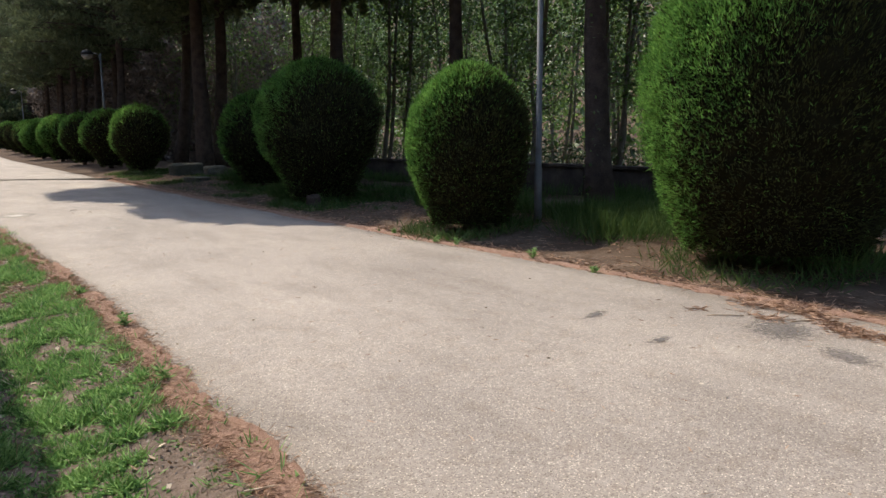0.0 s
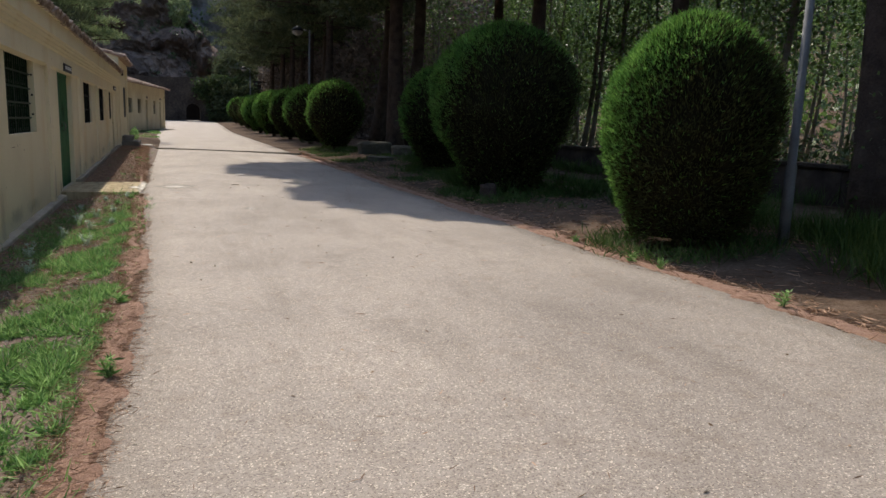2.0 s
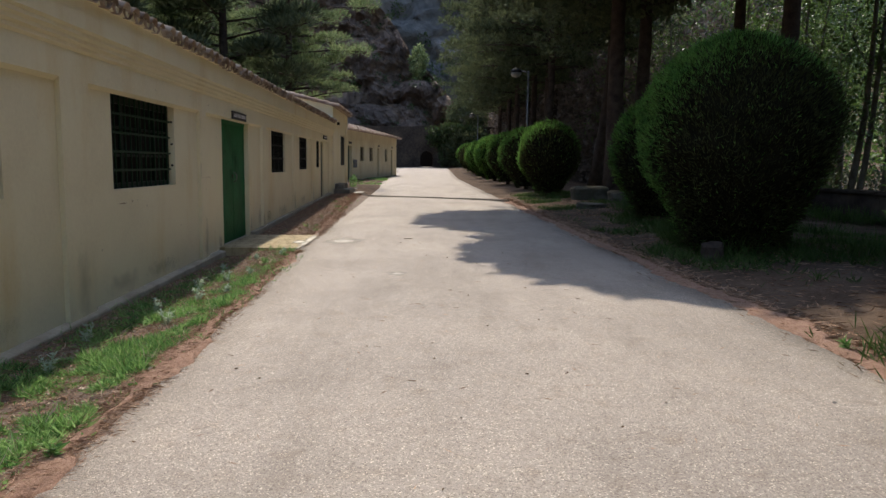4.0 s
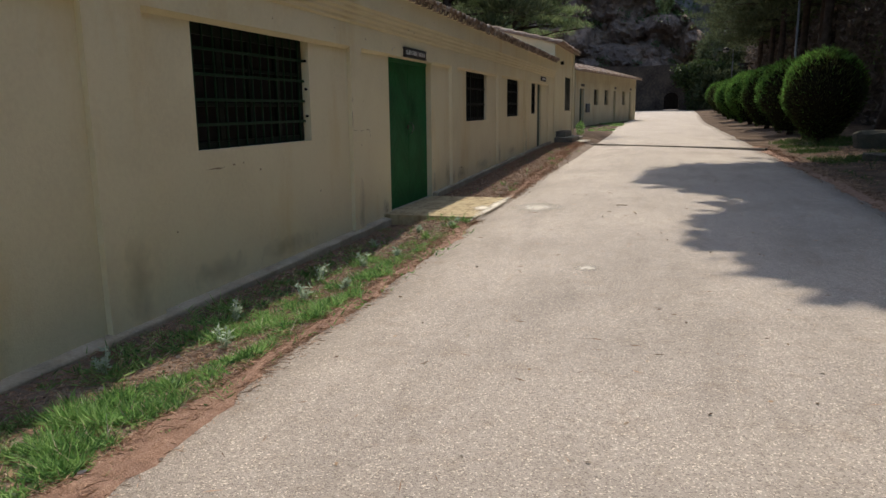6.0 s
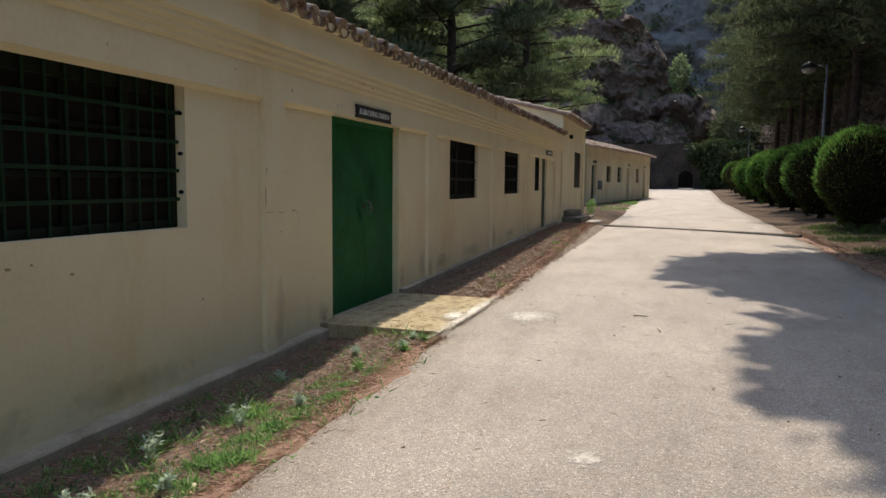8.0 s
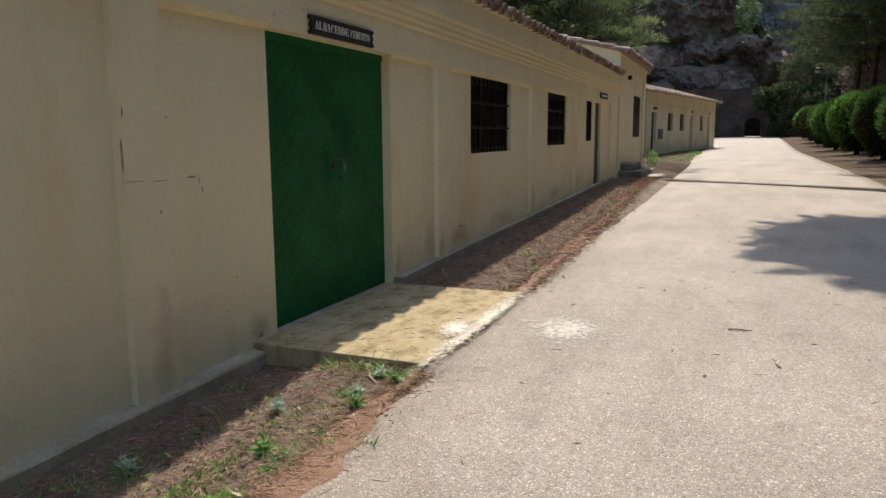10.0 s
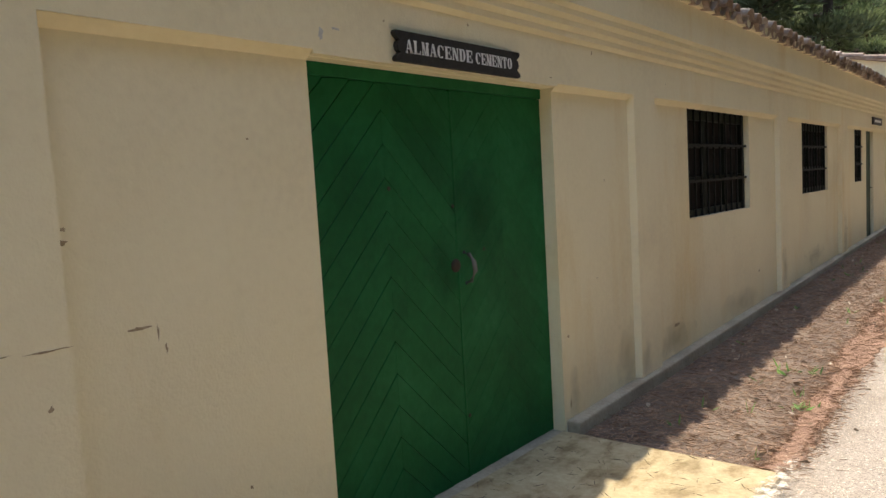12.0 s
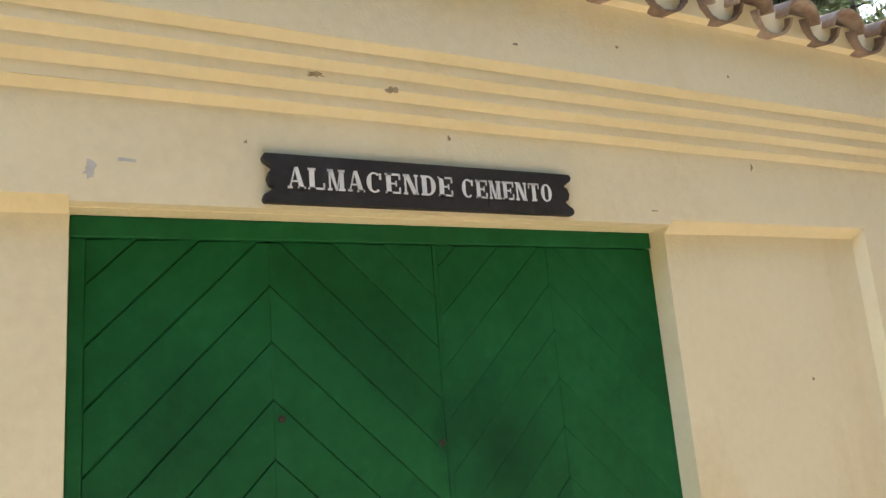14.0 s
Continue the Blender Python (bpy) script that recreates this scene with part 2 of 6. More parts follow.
# ---- helpers for building ----
def mesh_from(name, verts, faces, mat, smooth=False):
    me = bpy.data.meshes.new(name)
    me.from_pydata([tuple(v) for v in verts], [], faces)
    me.materials.append(mat)
    if smooth:
        me.polygons.foreach_set("use_smooth", [True] * len(me.polygons))
    me.update()
    return me


def quads_mesh(name, v, mat):
    """v: array (n, 4, 3): n separate quads."""
    n = len(v)
    me = bpy.data.meshes.new(name)
    me.vertices.add(n * 4)
    me.vertices.foreach_set("co", v.astype(np.float32).ravel())
    me.loops.add(n * 4)
    me.loops.foreach_set("vertex_index", np.arange(n * 4, dtype=np.int32))
    me.polygons.add(n)
    me.polygons.foreach_set("loop_start", np.arange(0, n * 4, 4, dtype=np.int32))
    me.polygons.foreach_set("loop_total", np.full(n, 4, dtype=np.int32))
    me.update(calc_edges=True)
    me.materials.append(mat)
    return me


def part(name, bm, mat, parent, label=""):
    me = bm
    if isinstance(bm, bmesh.types.BMesh):
        me = bpy.data.meshes.new(name)
        bm.to_mesh(me)
        bm.free()
        me.materials.append(mat)
    ob = new(name, me)
    ob.parent = parent
    if label:
        tagged(ob, label)
    return ob


def thing(name, m, label, category, group="", kind=""):
    ob = new(name)
    ob.matrix_world = m
    return tagged(ob, label, category, group, kind)


def box(bm, x0, x1, y0, y1, z0, z1, bevel=0.0):
    r = bmesh.ops.create_cube(bm, size=1, matrix=Matrix.Translation(((x0 + x1) / 2, (y0 + y1) / 2, (z0 + z1) / 2)) @ Matrix.Diagonal((x1 - x0, y1 - y0, z1 - z0, 1)))
    if bevel:
        edges = list({e for v in r["verts"] for e in v.link_edges})
        bmesh.ops.bevel(bm, geom=edges, offset=bevel, segments=2, affect="EDGES", profile=0.5)
    return bm


def boxed(x0, x1, y0, y1, z0, z1, bevel=0.0):
    return box(bmesh.new(), x0, x1, y0, y1, z0, z1, bevel)


def tube(bm, points, radii, sides=8, cap=True):
    """A tapered tube along points."""
    rings = []
    points = [Vector(p) for p in points]
    for i, p in enumerate(points):
        d = (points[min(i + 1, len(points) - 1)] - points[max(i - 1, 0)]).normalized()
        a = d.orthogonal().normalized() if abs(d.z) < 0.9 else Vector((1, 0, 0)).cross(d).normalized()
        b = d.cross(a)
        rings.append([bm.verts.new(p + (a * math.cos(2 * math.pi * k / sides) + b * math.sin(2 * math.pi * k / sides)) * radii[i]) for k in range(sides)])
    for r0, r1 in zip(rings, rings[1:]):
        for k in range(sides):
            bm.faces.new((r0[k], r0[(k + 1) % sides], r1[(k + 1) % sides], r1[k])).smooth = True
    if cap:
        bm.faces.new(rings[0][::-1])
        bm.faces.new(rings[-1])
    return bm


def cell_wall(ys, zs, solid, x0, x1):
    """A wall of thickness x0 to x1 on a grid of cells; solid(i, j) tells which cells are there. Only outer faces are made."""
    bm = bmesh.new()
    ni, nj = len(ys) - 1, len(zs) - 1
    ok = lambda i, j: 0 <= i < ni and 0 <= j < nj and solid(0.5 * (ys[i] + ys[i + 1]), 0.5 * (zs[j] + zs[j + 1]))
    cache = {}

    def v(x, y, z):
        k = (round(x, 4), round(y, 4), round(z, 4))
        if k not in cache:
            cache[k] = bm.verts.new(k)
        return cache[k]

    for i in range(ni):
        for j in range(nj):
            if not ok(i, j):
                continue
            a, b, c, d = ys[i], ys[i + 1], zs[j], zs[j + 1]
            bm.faces.new((v(x1, a, c), v(x1, b, c), v(x1, b, d), v(x1, a, d)))
            bm.faces.new((v(x0, a, c), v(x0, a, d), v(x0, b, d), v(x0, b, c)))
            if not ok(i - 1, j):
                bm.faces.new((v(x0, a, c), v(x1, a, c), v(x1, a, d), v(x0, a, d)))
            if not ok(i + 1, j):
                bm.faces.new((v(x0, b, c), v(x0, b, d), v(x1, b, d), v(x1, b, c)))
            if not ok(i, j - 1):
                bm.faces.new((v(x0, a, c), v(x0, b, c), v(x1, b, c), v(x1, a, c)))
            if not ok(i, j + 1):
                bm.faces.new((v(x0, a, d), v(x1, a, d), v(x1, b, d), v(x0, b, d)))
    return bm


# ---- the lie of the land ----
def road_z(y):
    if y < 18:
        return 0.0
    if y < 72:
        return 0.007 * (y - 18)
    return 0.378 + 0.02 * (min(y, 112) - 72)


def edge_left(y):
    """x of the road's edge on the buildings' side."""
    if 15.7 < y < 17.9:
        return 0.965
    return 1.27 - 0.027 * max(0, min(y, 30) - 8) - 0.045 * max(0, min(2, 6 - y)) + 0.05 * noise.noise(Vector((0, y * 0.9, 3))) + 0.03 * noise.noise(Vector((0, y * 4, 7)))


def edge_right(y):
    return 6.0 + 0.12 * noise.noise(Vector((5, y * 0.5, 3))) + 0.05 * noise.noise(Vector((5, y * 3, 7))) + (0.03 * (y - 60) if y > 60 else 0)


def smooth(a, b, x):
    t = max(0.0, min(1.0, (x - a) / (b - a)))
    return t * t * (3 - 2 * t)


def land(x, y):
    z = road_z(y)
    if x < 1.35:
        near_wall = -0.11 * (1 - 0.72 * smooth(13.6, 15.6, y) * smooth(0.0, 0.5, x)) * (1 - smooth(15.75, 16.3, y)) + 0.17 * smooth(17, 29, y) * (1 - smooth(38, 48, y))
        z += near_wall * smooth(1.25, 0.3, x)
    if x < 1.3 and 14 < y < 15.75:
        z += 0.032 * smooth(14.4, 15.6, y) * smooth(1.0, 0.6, x) * smooth(0.0, 0.4, x)
    if x > 5.9:
        z += 0.14 * smooth(6.0, 8.5, x) + 0.05 * noise.noise(Vector((x * 0.6, y * 0.6, 0))) * smooth(6.1, 7.5, x)
    if x < -9:
        z += 0.62 * (-9 - x) * smooth(-9, -22, x)
    if x > 40:
        z += 0.45 * (x - 40) * smooth(40, 60, x)
    return z


def sheet(name, xs, ys, height, mat):
    verts = [(x, y, height(x, y)) for y in ys for x in xs]
    nx = len(xs)
    faces = [(j * nx + i, j * nx + i + 1, (j + 1) * nx + i + 1, (j + 1) * nx + i) for j in range(len(ys) - 1) for i in range(nx - 1)]
    return mesh_from(name, verts, faces, mat, True)


gx = [-1500, -300, -90, -60, -40, -30, -24, -18, -14, -11, -9, -7, -4, -1] + list(np.arange(-0.5, 1.55, 0.12)) + list(np.arange(1.6, 5.8, 0.6)) + list(np.arange(5.8, 9, 0.2)) + list(np.arange(9, 16, 0.6)) + [18, 22, 28, 34, 40, 46, 52, 60, 80, 110, 300, 1500]
gy = [-1500, -200, -60, -30, -15] + list(np.arange(-8, 40, 0.4)) + list(np.arange(40, 100, 2)) + [100, 104, 108, 112, 120, 140, 180, 250, 500, 1500]
ground = tagged(new("ground", sheet("ground", gx, gy, land, M["soil"])), "brown soil strewn with pine needles beside the road", "ground", kind="structure")


M["verge_soil"] = material("verge_soil", [(0.06, 0.041, 0.03), (0.145, 0.104, 0.077), (0.27, 0.21, 0.16)], 2.2, 30, 0.95, 0.8, 40, spread=0.5, distance=0.025)
verge_x, verge_y = list(np.arange(-0.3, 1.42, 0.05)), list(np.arange(-3, 15.72, 0.12)) + list(np.arange(15.76, 33, 0.12))
verge_sheet = sheet("verge", verge_x, verge_y, lambda x, y: land(x, y) + 0.005 + 0.012 * max(0, noise.noise(Vector((x * 9, y * 9, 1)))) - (0.05 if 15.8 < y < 17.7 else 0), M["verge_soil"])
tagged(new("verge", verge_sheet), "dusty brown earth strip between wall and road", "verge", kind="structure")


def road_sheet():
    ys = [-40, -25, -15] + list(np.arange(-8, 40, 0.15)) + list(np.arange(40, 112, 1.0))
    verts, faces = [], []
    cols = 12
    for y in ys:
        a, b = edge_left(y), edge_right(y)
        verts.append((a - 0.01, y, land(a, y) - 0.03))
        for k in range(cols):
            f = k / (cols - 1)
            x = a + (b - a) * f
            crown = 0.025 + 0.03 * (1 - (2 * f - 1) ** 2)
            verts.append((x, y, road_z(y) + crown + (0.0 if 0 < k < cols - 1 else -0.012)))
        verts.append((b + 0.01, y, land(b, y) - 0.03))
    n = cols + 2
    for j in range(len(ys) - 1):
        for i in range(n - 1):
            faces.append((j * n + i, j * n + i + 1, (j + 1) * n + i + 1, (j + 1) * n + i))
    return mesh_from("road", verts, faces, M["asphalt"], True)


road = tagged(new("road", road_sheet()), "worn sunlit asphalt road with pale gravel chips", "road", kind="structure")

# ---- the storage building ----
Y0, Y1 = -4.0, 30.75
PANEL, FRONT, BACK = -0.26, -0.215, -0.5
WINDOWS = [(7.95, 9.85, 1.08, 2.07), (11.83, 13.75, 1.08, 2.07), (19.93, 21.55, 1.16, 2.065), (23.62, 25.0, 1.2, 2.06), (26.88, 27.5, 1.24, 2.06)]
DOOR = (16.0, 17.82, -0.1, 2.072)
DOOR2 = (27.86, 28.55, 0.1, 2.08)
PILASTERS = [(-1.3, -0.9), (2.75, 3.15), (6.75, 7.12), (10.7, 11.24), (14.69, 15.01), (18.84, 19.19), (22.47, 22.82), (25.66, 26.1), (29.72, Y1)]
EAVE = 2.82
house = thing("storage_building", Matrix.Identity(4), "long low cream plastered storage building with tiled roof", "building")


def in_rect(y, z, r):
    return r[0] < y < r[1] and r[2] < z < r[3]


holes = WINDOWS + [DOOR, DOOR2]
ys = sorted({Y0, Y1} | {h[0] for h in holes} | {h[1] for h in holes})
zs = sorted({-0.3, EAVE} | {h[2] for h in holes if h[2] > -0.3} | {h[3] for h in holes})
part("wall", cell_wall(ys, zs, lambda y, z: not any(in_rect(y, z, h) for h in holes), BACK, PANEL), M["plaster"], house, "cream plaster front wall with stains")
# pilasters and the upper band, proud of the panels
ys = sorted({Y0, Y1} | {p for q in PILASTERS for p in q} | {h[0] for h in holes} | {h[1] for h in holes})
zs = [-0.3, 2.075, 2.09, EAVE]
keep = lambda y, z: (z > 2.09 and True) or any(a < y < b for a, b in PILASTERS) or (z > 2.075 and DOOR[0] < y < DOOR[1])
part("pilaster_band", cell_wall(ys, zs, keep, PANEL - 0.003, FRONT), M["plaster"], house, "raised plaster pilasters and upper band")


def extruded(profile, y0, y1):
    """A hand-worked cross-section (x, z) run along the wall, slightly wavy."""
    bm = bmesh.new()
    n = len(profile)
    m = max(1, int((y1 - y0) / 0.22))
    rings = []
    for i in range(m + 1):
        y = y0 + (y1 - y0) * i / m
        w = 0.0035 * noise.noise(Vector((y * 2.3, profile[0][1] * 9, 0))) + 0.0015 * noise.noise(Vector((y * 9, profile[0][1] * 9, 4)))
        rings.append([bm.verts.new((x, y, z + (w if z < EAVE - 0.001 else 0))) for x, z in profile])
    for a, b in zip(rings, rings[1:]):
        for k in range(n):
            bm.faces.new((a[k], b[k], b[(k + 1) % n], a[(k + 1) % n]))
    bm.faces.new(rings[0])
    bm.faces.new(rings[-1][::-1])
    bmesh.ops.recalc_face_normals(bm, faces=bm.faces)
    return bm


for k, z in enumerate((2.338, 2.395, 2.452, 2.51)):
    x0, x1 = FRONT - 0.002 + 0.022 * k, FRONT + 0.022 * (k + 1)
    top = (2.395, 2.452, 2.51, EAVE)[k]
    part("cornice_edge", extruded([(x0, z), (x1, z + 0.025), (x0, z + 0.025)], Y0, Y1), M["plaster_yellow"], house, "slightly yellower sloping cornice edge")
    part("cornice_band", extruded([(x0, z + 0.025), (x1, z + 0.025), (x1, top + (0.001 if k < 3 else 0)), (x0, top + (0.001 if k < 3 else 0))], Y0, Y1), M["plaster"], house)
def panel_side(y):
    """The splay between a panel and the pilaster after it."""
    bm = bmesh.new()
    pts = ((PANEL - 0.002, y - 0.022), (FRONT + 0.0005, y), (FRONT + 0.0005, y + 0.02), (PANEL - 0.002, y + 0.02))
    lo = [bm.verts.new((px, py, -0.1)) for px, py in pts]
    hi = [bm.verts.new((px, py, 2.0895)) for px, py in pts]
    for k in range(4):
        bm.faces.new((lo[k], lo[(k + 1) % 4], hi[(k + 1) % 4], hi[k]))
    bm.faces.new(hi)
    bmesh.ops.recalc_face_normals(bm, faces=bm.faces)
    return bm


for (_, a), (b, _) in zip(PILASTERS, PILASTERS[1:]):
    spans = [(a, DOOR[0]), (DOOR[1], b)] if a < DOOR[0] < b else [(a, b)]
    for c, d in spans:
        if d == b and d > DOOR[1]:
            part("panel_side", panel_side(d), M["plaster"], house)
        part("panel_head", extruded([(PANEL - 0.002, 2.052), (FRONT, 2.0898), (PANEL - 0.002, 2.0898)], c, d), M["plaster_yellow"], house, "slightly yellower sloping head of a wall panel")
bm = extruded([(PANEL - 0.003, -0.3), (FRONT + 0.055, -0.3), (FRONT + 0.053, -0.068), (FRONT + 0.043, -0.055), (PANEL - 0.003, -0.04)], Y0, DOOR[0] - 0.02)
for v in bm.verts:
    v.co.z += 0.011 * (max(8.0, v.co.y) - 11.8) + 0.008 * noise.noise(Vector((v.co.y * 3.1, v.co.x * 30, 2)))
part("plinth", bm, M["plinth"], house, "pale worn cement plinth")
bm = bmesh.new()
box(bm, PANEL - 0.003, FRONT + 0.045, DOOR[1] + 0.02, Y1 - 0.6, -0.3, 0.09, 0.012)
for v in bm.verts:
    if v.co.z > 0:
        v.co.z += 0.021 * (v.co.y - DOOR[1])
part("plinth", bm, M["plinth"], house, "pale worn cement plinth")
part("back_wall", boxed(-7.2, -6.95, Y0, Y1, -0.3, 3.6), M["plaster_far"], house)
part("end_wall", boxed(-6.95, BACK, Y0, Y0 + 0.25, -0.3, EAVE), M["plaster_far"], house)
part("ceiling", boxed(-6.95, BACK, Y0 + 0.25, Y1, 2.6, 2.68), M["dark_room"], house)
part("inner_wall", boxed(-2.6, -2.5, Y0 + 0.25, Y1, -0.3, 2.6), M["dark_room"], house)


def window(r, n_v, n_h, deep):
    """Green wooden casement behind an iron grille, set back in the opening."""
    y0, y1, z0, z1 = r
    w = part("window", boxed(PANEL - deep - 0.03, PANEL - deep - 0.02, y0 + 0.05, y1 - 0.05, z0 + 0.05, z1 - 0.05), M["dark_room"], house, "iron-barred window with green frame and near-black pane")
    fr = M["green_dark"]
    d0, d1 = PANEL - deep - 0.025, PANEL - deep + 0.02
    part("frame", boxed(d0, d1, y0, y0 + 0.06, z0, z1, 0.006), fr, w)
    part("frame", boxed(d0, d1, y1 - 0.06, y1, z0, z1, 0.006), fr, w)
    part("frame", boxed(d0, d1, y0 + 0.06, y1 - 0.06, z1 - 0.09, z1, 0.006), fr, w)
    part("frame", boxed(d0, d1, y0 + 0.06, y1 - 0.06, z0, z0 + 0.06, 0.006), fr, w)
    k = 4 if y1 - y0 > 1.7 else 3 if y1 - y0 > 1 else 1
    for i in range(1, k):
        y = y0 + (y1 - y0) * i / k
        part("mullion", boxed(d0 + 0.005, d1 - 0.005, y - 0.035, y + 0.035, z0 + 0.06, z1 - 0.09, 0.005), fr, w)
    for f in (0.36, 0.66):
        z = z0 + (z1 - z0) * f
        part("glazing_bar", boxed(d0 + 0.008, d1 - 0.012, y0 + 0.06, y1 - 0.06, z - 0.014, z + 0.014, 0.003), fr, w)
    g0 = PANEL - deep + 0.022
    bar = M["grille_green"] if deep > 0.09 else M["iron"]
    for i in range(n_v):
        y = y0 + (y1 - y0) * (i + 0.7) / (n_v + 0.4)
        part("grille_bar", boxed(g0, g0 + 0.014, y - 0.008, y + 0.008, z0, z1, 0.002), bar, w)
    for i in range(n_h):
        z = z0 + (z1 - z0) * (i + 1) / (n_h + 1)
        part("grille_rail", boxed(g0 + 0.014, g0 + 0.022, y0, y1, z - 0.012, z + 0.012, 0.002), bar, w)
    for f in (0.25, 0.52, 0.8) if deep > 0.09 else ():
        z = z0 + (z1 - z0) * f
        part("hinge_pin", tube(bmesh.new(), [(g0 + 0.045, y1, z), (g0 + 0.045, y1 - 0.025, z)], [0.012, 0.015], 8), M["iron"], w)
    return w


window(WINDOWS[0], 13, 4, 0.1)
window(WINDOWS[1], 13, 4, 0.1)
window(WINDOWS[2], 10, 2, 0.07)
window(WINDOWS[3], 9, 2, 0.05)
window(WINDOWS[4], 4, 2, 0.035)


def clip(poly, keep_side):
    out = []
    for i, p in enumerate(poly):
        q = poly[(i + 1) % len(poly)]
        a, b = keep_side(p), keep_side(q)
        if a >= 0:
            out.append(p)
        if (a >= 0) != (b >= 0):
            t = a / (a - b)
            out.append((p[0] + (q[0] - p[0]) * t, p[1] + (q[1] - p[1]) * t))
    return out


def plank_mesh(poly, x0, x1, edge, lower):
    """A board face poly (y, z), chamfered along its lower and upper edges."""
    bm = bmesh.new()
    rings = []
    for x, f in ((x0, 0.0), (x1 - edge, 0.0), (x1, edge * 1.4)):
        rings.append([bm.verts.new((x, y, z + (f if lower((y, z)) else -f))) for y, z in poly])
    n = len(poly)
    for a, b in zip(rings, rings[1:]):
        for k in range(n):
            bm.faces.new((a[k], a[(k + 1) % n], b[(k + 1) % n], b[k]))
    bm.faces.new(rings[-1])
    bmesh.ops.recalc_face_normals(bm, faces=bm.faces)
    return bm


def chevron_door():
    y0, y1, z0, z1 = DOOR[0], DOOR[1] - 0.001, 0.028, DOOR[3]
    xb, xf = PANEL - 0.096, PANEL - 0.082
    d = part("door", boxed(xb - 0.02, xb, y0, y1, z0, z1), M["green_paint"], house, "closed green double door of chevron boards")
    part("head_rail", boxed(xb, xf + 0.012, y0, y1, z1 - 0.055, z1, 0.004), M["green_paint"], d)
    part("stile", boxed(xb, xf + 0.003, y0, y0 + 0.035, z0, z1 - 0.055, 0.004), M["green_paint"], d)
    mid = 16.975
    part("meeting_stile", boxed(xb, xf + 0.003, mid - 0.008, mid + 0.008, z0, z1 - 0.055, 0.003), M["green_paint"], d)
    top = z1 - 0.058
    pitch = 0.15
    halves = []
    for a, b, g in ((y0 + 0.037, mid - 0.009, (0.0036, 0.0024)), (mid + 0.009, y1, (0.0015, 0.001))):
        c = (a + b) / 2 - 0.022
        halves += [(a, c - 0.0004, 1, g[0]), (c + 0.0004, b, -1, g[1])]
    for a, b, s, gap in halves:
        # boards rise towards the middle of each leaf; old paint fills many of the joints
        ref = b if s > 0 else a
        for k in range(-9, int(top / pitch) + 9):
            lo = k * pitch + 0.095 + gap / 2
            hi = lo + pitch - gap
            base = lambda p: p[1] + abs(ref - p[0])
            poly = clip([(a, z0 + 0.003), (b, z0 + 0.003), (b, top), (a, top)], lambda p: base(p) - lo)
            if len(poly) > 2:
                poly = clip(poly, lambda p: hi - base(p))
            if len(poly) < 3:
                continue
            area = abs(sum(poly[i][0] * poly[(i + 1) % len(poly)][1] - poly[(i + 1) % len(poly)][0] * poly[i][1] for i in range(len(poly)))) / 2
            if area < 0.0006:
                continue
            part("plank", plank_mesh(poly, xb, xf + random.uniform(-0.0004, 0.0004), gap * 0.7, lambda p: base(p) < (lo + hi) / 2), M["green_paint"], d)
    part("lock_plate", tube(bmesh.new(), [(xf - 0.002, mid - 0.025, 1.14), (xf + 0.008, mid - 0.025, 1.14), (xf + 0.012, mid - 0.025, 1.14)], [0.035, 0.033, 0.012], 14), M["rust"], d, "rusty round lock plate")
    h = bmesh.new()
    pts = [(xf, mid + 0.048, 1.2), (xf + 0.03, mid + 0.053, 1.19), (xf + 0.05, mid + 0.068, 1.15), (xf + 0.05, mid + 0.073, 1.1), (xf + 0.03, mid + 0.063, 1.05), (xf, mid + 0.058, 1.04)]
    tube(h, pts, [0.01, 0.011, 0.012, 0.012, 0.011, 0.01], 8)
    part("door_handle", h, M["metal_grey"], d, "bent pale metal pull handle")
    for y, z in ((16.5, 1.545), (16.955, 1.44), (17.2, 1.2), (17.0, 0.35)):
        part("knot", tube(bmesh.new(), [(xf - 0.002, y, z), (xf + 0.003, y, z)], [0.012, 0.009], 7), M["rust"], d)
    return d


chevron_door()
d2 = part("door", boxed(PANEL - 0.09, PANEL - 0.05, DOOR2[0], DOOR2[1], 0.27, DOOR2[3], 0.005), M["wood_door"], house, "narrow dull green door")
part("door_handle", tube(bmesh.new(), [(PANEL - 0.05, DOOR2[1] - 0.1, 1.1), (PANEL - 0.01, DOOR2[1] - 0.1, 1.1), (PANEL - 0.01, DOOR2[1] - 0.2, 1.1)], [0.01, 0.01, 0.01], 6), M["iron"], d2)
part("threshold", boxed(BACK, PANEL - 0.004, DOOR[0], DOOR[1], -0.3, 0.028, 0.008), M["plinth"], house)
part("threshold", boxed(BACK, PANEL - 0.02, DOOR2[0], DOOR2[1], -0.3, 0.27, 0.01), M["concrete"], house)



def chip(y, z, w, h, x, mat, seed):
    """A small uneven flake or crack in the plaster."""
    bm = bmesh.new()
    n = 14
    vs = []
    for k in range(n):
        a = 2 * math.pi * k / n
        r = 0.8 + 0.9 * noise.noise(Vector((math.cos(a) * 2.3, math.sin(a) * 2.3, seed * 2.7)))
        vs.append(bm.verts.new((x, y + w / 2 * r * math.cos(a), z + h / 2 * r * math.sin(a))))
    c = bm.verts.new((x + 0.0015, y, z))
    for k in range(n):
        bm.faces.new((vs[k], vs[(k + 1) % n], c))
    part("plaster_chip", bm, mat, house)


